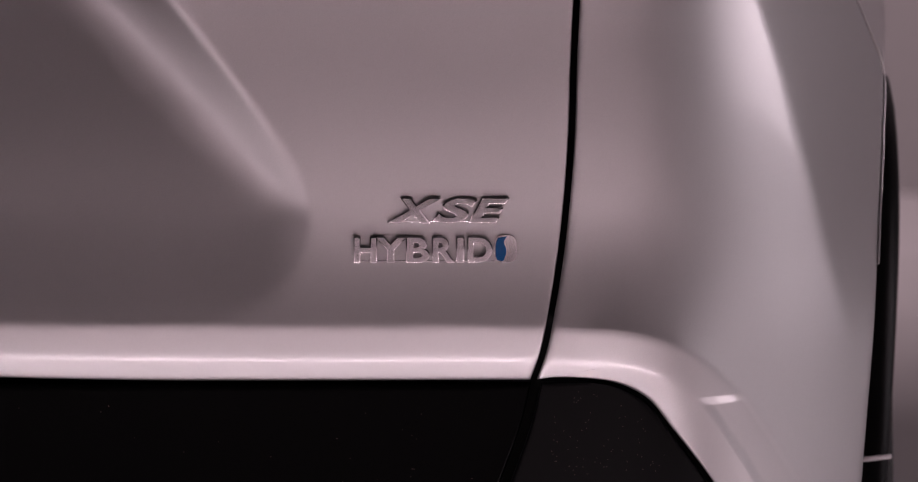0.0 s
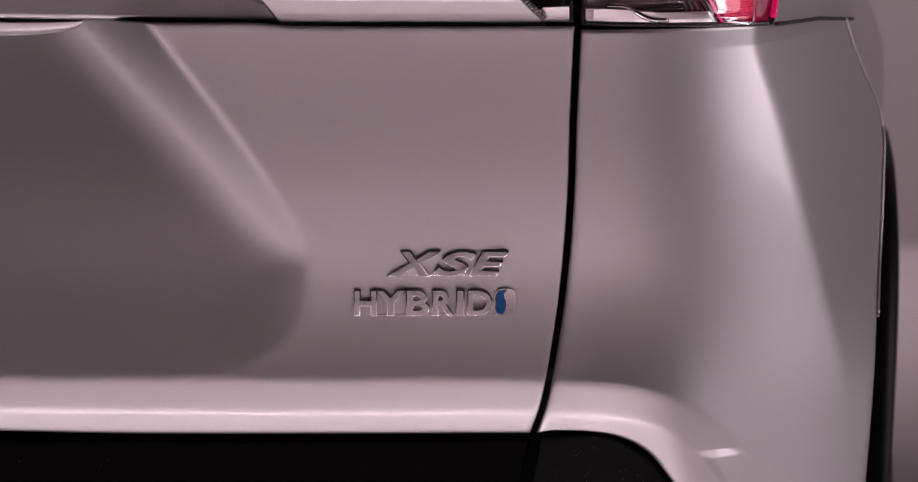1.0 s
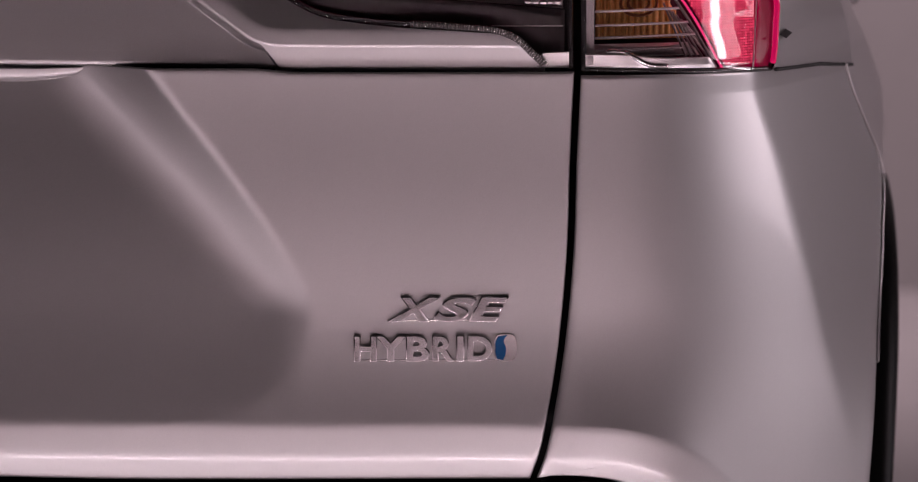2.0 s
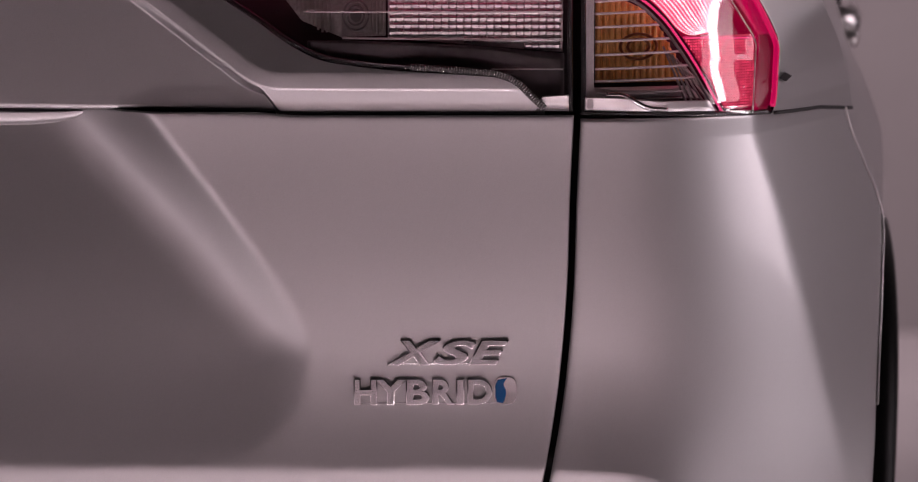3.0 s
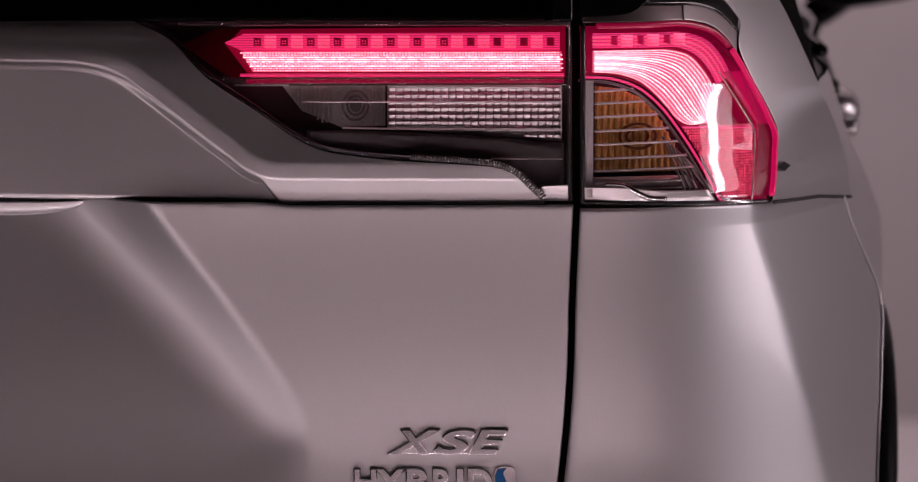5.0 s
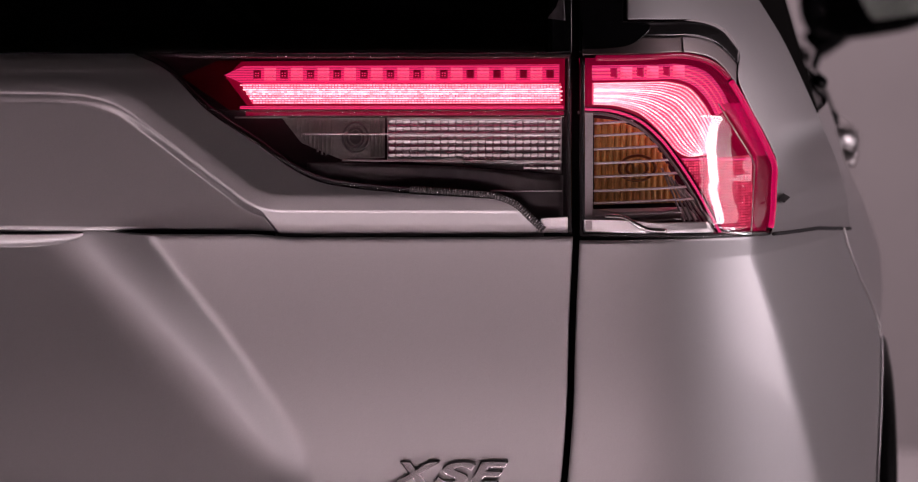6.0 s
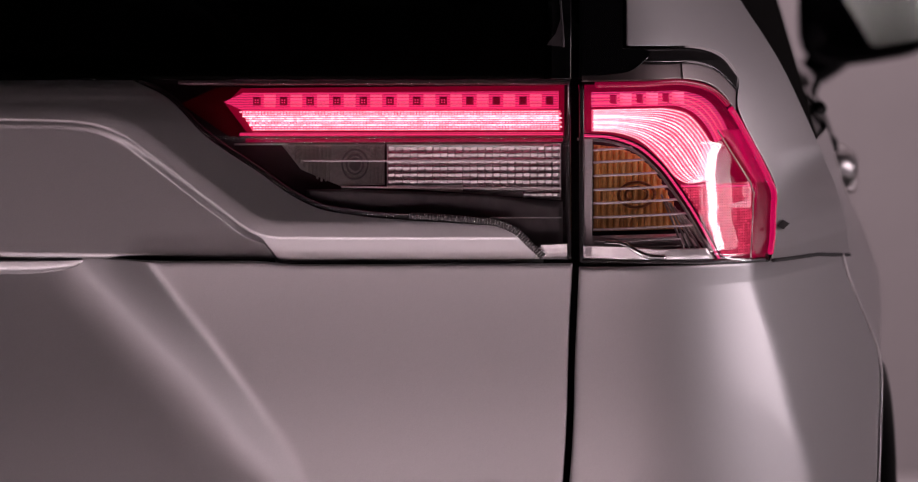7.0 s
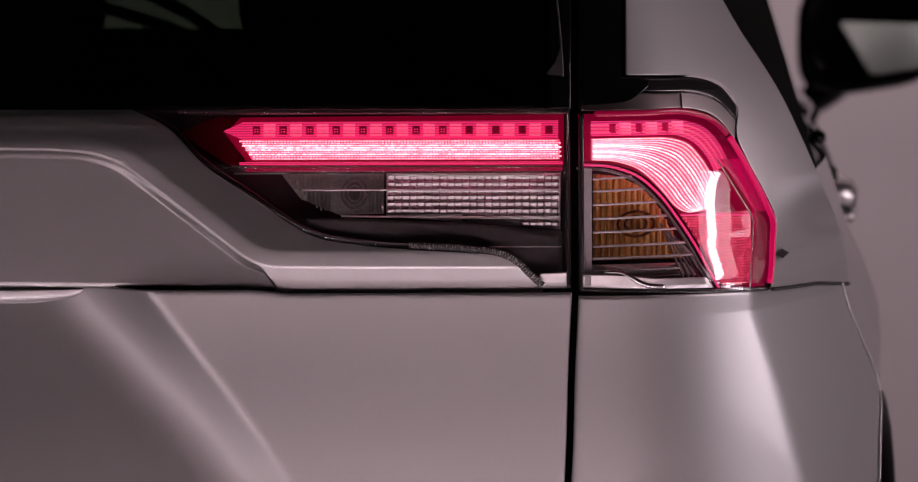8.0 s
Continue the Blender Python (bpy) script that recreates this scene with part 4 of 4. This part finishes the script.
grade = part("grade_badge", plinth(0.480, 0.560, 0.7720, 0.7732), car, "chrome lettered grade badge")
for text, a, b in (("X", 660, 752), ("S", 738, 813), ("E", 798, 868)):
    letter(text, slot(a), slot(b), 0.7715, 0.7924, 0.30, BADGE_CHROME, grade)
drive = part("drive_badge", plinth(0.446, 0.560, 0.7394, 0.7404), car, "chrome lettered drive badge with blue oval")
for text, a, b in (("H", 603, 643), ("Y", 638, 694), ("B", 692, 733), ("R", 737, 776), ("I", 778, 792), ("D", 797, 840)):
    letter(text, slot(a), slot(b), 0.7388, 0.7604, 0.0, BADGE_CHROME, drive)
oval = [(slot(862) + 0.0095 * math.copysign(abs(math.cos(a)) ** 0.6, math.cos(a)), 0.7500 + 0.0115 * math.copysign(abs(math.sin(a)) ** 0.7, math.sin(a))) for a in np.linspace(0, 2 * math.pi, 32, endpoint=False)]
part("oval_plate", hull(oval, lower, -0.0030, 0.003, BADGE_CHROME, "oval_plate", r=0.0012), drive)
wave_l = spline([(slot(849), 0.7592), (slot(845), 0.7543), (slot(845), 0.7498), (slot(845), 0.7448), (slot(848), 0.7408)], 24)
wave_r = spline([(slot(865), 0.7605), (slot(859), 0.7558), (slot(863), 0.7498), (slot(862), 0.7443), (slot(858), 0.7398)], 24)
part("blue_wave", patch(wave_l, wave_r, lower, 24, 6, -0.0036, 0.001, r=0.0003, name="blue_wave", material=BLUE), drive, "blue enamel wave")

# ---- the side of the car ----
EDGE_Z = outer[::-1, 1]
EDGE_X = outer[::-1, 0]
SIDE_Z = [0.30, 0.44, 0.60, 0.80, 0.87, 0.91, 0.95, 0.99, 1.02, 1.065]
SIDE_X = [0.885, 0.898, 0.908, 0.919, 0.923, 0.919, 0.904, 0.886, 0.876, 0.858]


def side_x(y, z, fade):
    """Half width of the body: from the flare behind the wheel to the doors."""
    top = np.vstack([outer[::-1], pillar_out[::-1][8:]])
    start = np.interp(z, top[:, 1], top[:, 0]) - 0.003
    door = np.interp(z, SIDE_Z, SIDE_X) + 0.026 * smooth(1.3, 2.1, y) * smooth(0.93, 1.0, z)
    return start + (door - start) * smooth(0.0, 0.55, y - fade)


def side_start(z):
    x = np.interp(z, EDGE_Z, EDGE_X)
    low = lower(x, z)
    xt = np.interp(z, pillar_out[::-1, 1], pillar_out[::-1, 0])
    return np.where(z < 0.968, low, quarter_top(xt, z)) + 0.001


WHEELS_Y, WHEEL_R = (0.985, 3.675), 0.37


def flank(name, y0, y1, z0, z1, nu, nv, material, arch=True, label=""):
    z = np.linspace(z0, z1, nv)
    first = side_start(z)
    t = np.linspace(0, 1, nu)
    y = (first if y0 is None else np.full(nv, y0))[None, :] * (1 - t)[:, None] + y1 * t[:, None]
    zz = np.repeat(z[None, :], nu, 0)
    x = side_x(y, zz, first[None, :])
    g = np.stack([x, y, zz], -1)
    n = nu * nv
    inside = g.copy()
    inside[..., 0] -= 0.006
    i = np.arange(n).reshape(nu, nv)
    q = np.stack([i[:-1, :-1], i[:-1, 1:], i[1:, 1:], i[1:, :-1]], -1).reshape(-1, 4)
    if arch:
        c = g.reshape(-1, 3)[q].mean(1)
        q = q[np.hypot(c[:, 1] - WHEELS_Y[0], c[:, 2] - WHEEL_R) > 0.415]
    both = np.vstack([g.reshape(-1, 3), inside.reshape(-1, 3)])
    faces = q.tolist() + (q[:, ::-1] + n).tolist()
    me = mesh_of(name, both, faces, material)
    return part(name, me, car, label)


flank("quarter_side", None, 1.078, 0.45, 1.06, 60, 60, PAINT)
rear_door = flank("rear_door", 1.082, 1.848, 0.42, 1.06, 50, 60, PAINT)
front_door = flank("front_door", 1.852, 2.90, 0.42, 1.06, 40, 50, PAINT, arch=False)


def profile(y, z0, z1, count, out=0.0):
    z = np.linspace(z0, z1, count)
    return np.stack([side_x(np.full(count, y), z, side_start(z)) + out, np.full(count, y), z], 1)


part("door_seal", tube(profile(1.850, 0.5, 1.06, 40, 0.001), 0.0035, RUBBER, "door_seal"), rear_door, "black rubber seal at the door edge")
belt = [(float(side_x(np.float64(y), np.float64(1.058), side_start(np.float64(1.058)))) + 0.003, y, 1.066) for y in np.linspace(1.12, 2.75, 30)]
part("belt_moulding", tube(belt, 0.007, GLOSS_BLACK, "belt_moulding", 10), car, "gloss black moulding under the side windows")


def side_glass(name, y0, y1, material, label, inset=0.0):
    y, z = np.meshgrid(np.linspace(y0, y1, 12), np.linspace(1.062, 1.47, 10), indexing="ij")
    base = side_x(y, np.full_like(y, 1.055), side_start(np.full_like(y, 1.055))) - 0.013
    x = base - 0.28 * (z - 1.062) - 0.12 * np.maximum(z - 1.062, 0) ** 2 - inset
    g = np.stack([x, y, z], -1)
    back_g = g - (0.004, 0, 0)
    n = 120
    i = np.arange(n).reshape(12, 10)
    q = np.stack([i[:-1, :-1], i[:-1, 1:], i[1:, 1:], i[1:, :-1]], -1).reshape(-1, 4)
    ring_i = np.concatenate([i[0, :], i[1:, -1], i[-1, -2::-1], i[-2:0:-1, 0]])
    nxt = np.roll(ring_i, -1)
    side = np.stack([nxt, ring_i, ring_i + n, nxt + n], -1)
    return part(name, mesh_of(name, np.vstack([g.reshape(-1, 3), back_g.reshape(-1, 3)]), np.vstack([q, q[:, ::-1] + n, side]).tolist(), material), car, label)


qz = np.linspace(1.045, 1.46, 24)
qt = np.linspace(0, 1, 20)
q0 = np.interp(qz, pillar_out[::-1, 1], pillar_out[::-1, 0]) - 0.003
qy = (quarter_top(q0, qz) + 0.002)[None, :] * (1 - qt)[:, None] + 1.10 * qt[:, None]
q1 = 0.844 - 0.28 * (qz - 1.062) - 0.12 * np.maximum(qz - 1.062, 0) ** 2
qx = q0[None, :] + (q1 - q0)[None, :] * smooth(0.0, 0.5, qt)[:, None]
qg = np.stack([qx, qy, np.repeat(qz[None, :], 20, 0)], -1)
qi = np.arange(480).reshape(20, 24)
qf = np.stack([qi[:-1, :-1], qi[:-1, 1:], qi[1:, 1:], qi[1:, :-1]], -1).reshape(-1, 4)
q_ring = np.concatenate([qi[0, :], qi[1:, -1], qi[-1, -2::-1], qi[-2:0:-1, 0]])
q_next = np.roll(q_ring, -1)
q_side = np.stack([q_next, q_ring, q_ring + 480, q_next + 480], -1)
part("quarter_window", mesh_of("quarter_window", np.vstack([qg.reshape(-1, 3), qg.reshape(-1, 3) - (0.004, 0, 0)]), np.vstack([qf, qf[:, ::-1] + 480, q_side]).tolist(), PRIVACY), car, "dark privacy quarter window")
side_glass("rear_door_window", 1.11, 1.80, PRIVACY, "dark tinted rear door window")
side_glass("door_pillar", 1.805, 1.895, PLASTIC, "gloss black pillar between the doors", -0.001)
side_glass("front_door_window", 1.90, 2.62, DARK_TINT, "green tinted front door window", 0.012)
side_glass("windscreen_pillar", 2.625, 2.72, PLASTIC, "black windscreen pillar trim", 0.015)

# door handle
handle = part("door_handle", tube(spline([(0.862, 1.22, 0.998), (0.884, 1.228, 1.000), (0.890, 1.27, 1.0015), (0.891, 1.36, 1.004), (0.886, 1.40, 1.005), (0.862, 1.42, 1.006)], 30), 0.0175, HANDLE, "door_handle", 16), rear_door, "polished silver door handle")
part("handle_cup", rounded("handle_cup", (0.03, 0.12, 0.022), 0.008, RUBBER), rear_door, "dark cup behind the door handle", m=Matrix.Translation((0.872, 1.30, 1.012)))
part("key_cover", tube([(0.880, 1.215, 0.989), (0.897, 1.214, 0.986), (0.903, 1.213, 0.985)], 0.0085, HANDLE, "key_cover", 12), rear_door, "small round silver lock cover")

# wheel arch cladding and bumper corner
angles = np.linspace(radians(200), radians(-20), 70)
section = [(0.455, 0.874), (0.462, 0.902), (0.460, 0.919), (0.452, 0.9285), (0.440, 0.931), (0.426, 0.923), (0.420, 0.900), (0.422, 0.85)]
cv, cf = [], []
for a in angles:
    for r, x in section:
        sink = 0.006 + 0.020 * smooth(0.80, 0.40, WHEEL_R + r * math.sin(a))
        cv.append((x - sink, WHEELS_Y[0] + r * math.cos(a), WHEEL_R + r * math.sin(a)))
k = len(section)
for i in range(len(angles) - 1):
    for j in range(k):
        cf.append((i * k + j, i * k + (j + 1) % k, (i + 1) * k + (j + 1) % k, (i + 1) * k + j))
cf += [tuple(range(k)), tuple((len(angles) - 1) * k + j for j in reversed(range(k)))]
cladding = part("wheel_arch_cladding", mesh_of("wheel_arch_cladding", cv, cf, PLASTIC), car, "black plastic wheel arch cladding")
# the joint's glint is put into the pale colour of this tube
part("cladding_joint", tube([(0.8645, 0.500, 0.5175), (0.8675, 0.499, 0.513), (0.879, 0.497, 0.5135), (0.9075, 0.500, 0.5165)], 0.0022, PALE, "cladding_joint", 6), cladding, "joint in the cladding with its glint painted pale")
flank("bumper_corner", None, 0.62, 0.26, 0.447, 20, 12, PLASTIC, arch=False, label="black plastic lower bumper corner")

# wheels
tyre_ring = [(0.245, -0.085), (0.262, -0.105), (0.320, -0.116), (0.355, -0.105), (0.370, -0.080), (0.370, 0.080), (0.355, 0.105), (0.320, 0.116), (0.262, 0.105), (0.245, 0.085)]


def turned(name, section, count, material):
    v, f = [], []
    n = len(section)
    for i in range(count):
        a = 2 * math.pi * i / count
        v += [(x, r * math.cos(a), r * math.sin(a)) for r, x in section]
    for i in range(count):
        for j in range(n):
            f.append((i * n + j, i * n + (j + 1) % n, (i + 1) % count * n + (j + 1) % n, (i + 1) % count * n + j))
    return mesh_of(name, v, f, material)


tyre_mesh = turned("tyre", tyre_ring, 48, TYRE)
rim_mesh = turned("rim", [(0.03, 0.07), (0.06, 0.085), (0.20, 0.06), (0.235, 0.09), (0.246, 0.09), (0.246, -0.08), (0.22, -0.08), (0.20, 0.03), (0.03, 0.05)], 40, ALLOY)
for y in WHEELS_Y:
    for side in (1, -1):
        wheel = part("tyre", tyre_mesh, car, "black rubber tyre", m=Matrix.Translation((side * 0.802, y, WHEEL_R)) @ Matrix.Rotation(0 if side > 0 else math.pi, 4, "Z"))
        part("rim", rim_mesh, wheel, "dark alloy rim")

# door mirror
hv, hf = [], []
levels = [(0.0, 0.60), (0.012, 0.90), (0.035, 1.0), (0.10, 0.97), (0.15, 0.80), (0.175, 0.45)]
count = 40
for d, s in levels:
    for i in range(count):
        a = 2 * math.pi * i / count
        cx = math.copysign(abs(math.cos(a)) ** 0.55, math.cos(a))
        cz = math.copysign(abs(math.sin(a)) ** 0.60, math.sin(a))
        hv.append((0.9875 + 0.095 * cx * s, 2.74 + d, 1.1455 + 0.079 * cz * s + 0.15 * (0.095 * cx * s)))
for j in range(len(levels) - 1):
    for i in range(count):
        hf.append((j * count + i, j * count + (i + 1) % count, (j + 1) * count + (i + 1) % count, (j + 1) * count + i))
hf += [tuple(range(count)), tuple((len(levels) - 1) * count + i for i in reversed(range(count)))]
hv[:count] = [(0.9875 + 0.985 * (x - 0.9875), y + 0.012, 1.1455 + 0.98 * (z - 1.1455)) for x, y, z in hv[count:2 * count]]
mirror = part("door_mirror", mesh_of("door_mirror", hv, hf, GLOSS_BLACK), car, "black door mirror on the front door")
glass_pts = [(-0.0585, 0.030), (-0.055, 0.0335), (0.050, 0.0205), (0.0535, 0.016), (0.0400, -0.0325), (0.0365, -0.0355), (-0.021, -0.0390), (-0.0255, -0.0365)]
part("mirror_glass", hull(glass_pts, lambda x, z: 0 * x, 0, 0.003, MIRROR, "mirror_glass", r=0.001), mirror, "reflecting mirror glass", m=pose(1.006, 2.738, 1.128, 9, -5, -4))
part("mirror_foot", tube(spline([(0.868, 2.76, 1.045), (0.905, 2.78, 1.052), (0.945, 2.80, 1.075)], 12), 0.020, GLOSS_BLACK, "mirror_foot", 10), mirror, "black mirror foot")

# roof, far side and front, closing the body
roof_v = [(x, y, z - 0.03 * (x / 0.62) ** 2) for x in np.linspace(-0.62, 0.62, 15) for y, z in spline([(0.18, 1.46), (0.35, 1.60), (0.9, 1.67), (1.8, 1.69), (2.35, 1.63)], 24)]
rg = np.array(roof_v).reshape(15, 24, 3)
n = 15 * 24
i = np.arange(n).reshape(15, 24)
q = np.stack([i[:-1, :-1], i[:-1, 1:], i[1:, 1:], i[1:, :-1]], -1).reshape(-1, 4)
part("roof", mesh_of("roof", np.vstack([rg.reshape(-1, 3), rg.reshape(-1, 3) - (0, 0, 0.03)]), np.vstack([q, q[:, ::-1] + n]).tolist(), PAINT), car)
for side in (1, -1):
    part("roof_rail_panel", tube([(side * 0.665, 0.30, 1.50), (side * 0.66, 0.9, 1.60), (side * 0.655, 1.8, 1.62), (side * 0.665, 2.35, 1.55), (side * 0.708, 2.9, 1.15)], 0.055, GLOSS_BLACK, "roof_rail_panel", 10), car, "black roof edge panel")
part("windscreen", mesh_of("windscreen", [(-0.72, 2.98, 1.02), (0.72, 2.98, 1.02), (0.60, 2.36, 1.60), (-0.60, 2.36, 1.60), (-0.72, 2.985, 1.02), (0.72, 2.985, 1.02), (0.60, 2.365, 1.60), (-0.60, 2.365, 1.60)],
                           [(0, 1, 2, 3), (7, 6, 5, 4), (0, 4, 5, 1), (1, 5, 6, 2), (2, 6, 7, 3), (3, 7, 4, 0)], GREEN_GLASS, flat=True), car, "green tinted windscreen")
part("front_body", rounded("front_body", (1.72, 1.62, 0.72), 0.10, PAINT, 4), car, m=Matrix.Translation((0, 3.76, 0.30)))
part("floor_pan", rounded("floor_pan", (1.40, 3.2, 0.12), 0.03, RUBBER), car, "black underbody", m=Matrix.Translation((0, 1.9, 0.22)))
part("side_panel", rounded("side_panel", (0.06, 2.2, 0.62), 0.025, PAINT), car, m=Matrix.Translation((-0.86, 1.80, 0.44)))
part("side_window", rounded("side_window", (0.02, 1.9, 0.42), 0.008, GLOSS_BLACK), car, "dark side window", m=pose(-0.79, 1.75, 1.06, 0, 22, 0))
far_in = inner * (-1, 1)
far_out = outer * (-1, 1)
part("quarter_panel", patch(far_in, far_out, lower, 60, 50, thick=0.004, r=0.0025, name="quarter_panel", material=PAINT), car)
part("pillar_panel", patch(pillar_in * (-1, 1), pillar_out * (-1, 1), upper, 60, 30, thick=0.004, name="pillar_panel", material=PAINT), car)
part("lamp_cover", patch(LOW * (-1, 1), OUT * (-1, 1), upper, 30, 10, 0, 0.004, name="lamp_cover", material=RED_PLASTIC), car, "dark red lamp cover")
part("lamp_cover", columns(-xs[::-1], np.full(70, 1.1245), bucket_low[::-1], upper, 10, 0, 0.004, "lamp_cover", RED_PLASTIC), car, "dark red lamp cover")

# cabin
part("cargo_trim", rounded("cargo_trim", (1.20, 0.70, 0.50), 0.04, CABIN), car, "dark cargo area trim", m=Matrix.Translation((0, 0.62, 0.55)))
part("rear_seat", rounded("rear_seat", (1.26, 0.16, 0.72), 0.05, CABIN, 4), car, "dark cloth rear seat back", m=Matrix.Translation((0, 1.06, 0.455)))
for x, w in ((0.43, 0.28), (0.035, 0.25), (-0.42, 0.28)):
    part("headrest", rounded("headrest", (w, 0.10, 0.22), 0.045, CABIN, 4), car, "dark cloth headrest", m=Matrix.Translation((x, 1.05, 1.15)))
for x in (0.50, -0.42):
    part("front_seat", rounded("front_seat", (0.48, 0.18, 0.85), 0.07, CABIN, 4), car, "dark cloth front seat", m=Matrix.Translation((x, 1.80, 0.42)))
for x in (0.50, -0.42):
    part("headrest", rounded("headrest", (0.27, 0.11, 0.22), 0.045, CABIN, 4), car, "dark cloth headrest", m=Matrix.Translation((x, 1.82, 1.265)))
part("dashboard", rounded("dashboard", (1.44, 0.45, 0.60), 0.06, CABIN, 3), car, "dark dashboard", m=Matrix.Translation((0, 2.66, 0.42)))
part("cabin_side", rounded("cabin_side", (0.03, 2.3, 0.60), 0.01, CABIN), car, "dark inner door lining", m=Matrix.Translation((0.80, 1.75, 0.45)))
part("headlining", rounded("headlining", (1.16, 2.0, 0.02), 0.005, CABIN), car, "dark headlining", m=Matrix.Translation((0, 1.35, 1.56)))
part("window_band", patch([(-0.60, 1.127), (-0.60, 1.150)], [(0.60, 1.127), (0.60, 1.150)], lambda x, z: upper(x, z) + 0.011, 4, 40, thick=0.003, name="window_band", material=RUBBER), car, "black printed band round the rear window")
# grey tubes behind the glass stand in for reflection arcs in it
for k in range(2):
    arc = spline([(0.04 - 0.02 * k, 0.93, 1.235 + 0.03 * k), (0.16, 0.93, 1.20 + 0.028 * k), (0.27, 0.93, 1.155 + 0.022 * k), (0.315 + 0.02 * k, 0.93, 1.10)], 24)
    part("window_reflection_arc", tube(arc, 0.006, GLASS_ARC, "window_reflection_arc", 6), car, "grey arc standing in for a reflection in the rear window")

# grip under the number plate panel
grip_v, grip_f = [], []
for i in range(25):
    t = i / 24
    x = 0.02 + 0.205 * t
    w = max(0.03, 1 - max(0, (t - 0.70) / 0.30) ** 2) ** 0.5
    y0 = float(lower(np.float64(x), np.float64(0.972)))
    for j in range(9):
        a = 0.5 * math.pi * j / 8
        grip_v.append((x, y0 - 0.008 * w * math.cos(a) + 0.001, 0.9795 - 0.0130 * w * math.sin(a)))
for i in range(24):
    for j in range(8):
        grip_f.append((i * 9 + j, i * 9 + j + 1, (i + 1) * 9 + j + 1, (i + 1) * 9 + j))
grip_f += [tuple(range(9)), tuple(24 * 9 + j for j in reversed(range(9)))]
for i in range(24):
    grip_f.append((i * 9 + 8, i * 9, (i + 1) * 9, (i + 1) * 9 + 8))
part("tailgate_grip", mesh_of("tailgate_grip", grip_v, grip_f, PAINT), car)

# dust on the black trim
rng = random.Random(4)
specks = [(x, z) for x, z in ((rng.uniform(0.605, 0.70), rng.uniform(0.56, 0.63)) for k in range(90)) if z < 0.630 - 1.1 * max(0, x - 0.66)]
part("dust", plates(specks, 0.0006, 0.0006, dark_low, -0.0002, 0.0002, DUST, "dust"), car, "fine dust on the black trim", kind="stuff")
specks = [(rng.uniform(0.0, 0.56), rng.uniform(0.55, 0.63)) for k in range(25)]
part("dust", plates(specks, 0.0006, 0.0006, dark_low, -0.0002, 0.0002, DUST, "dust"), car, "fine dust on the black trim", kind="stuff")
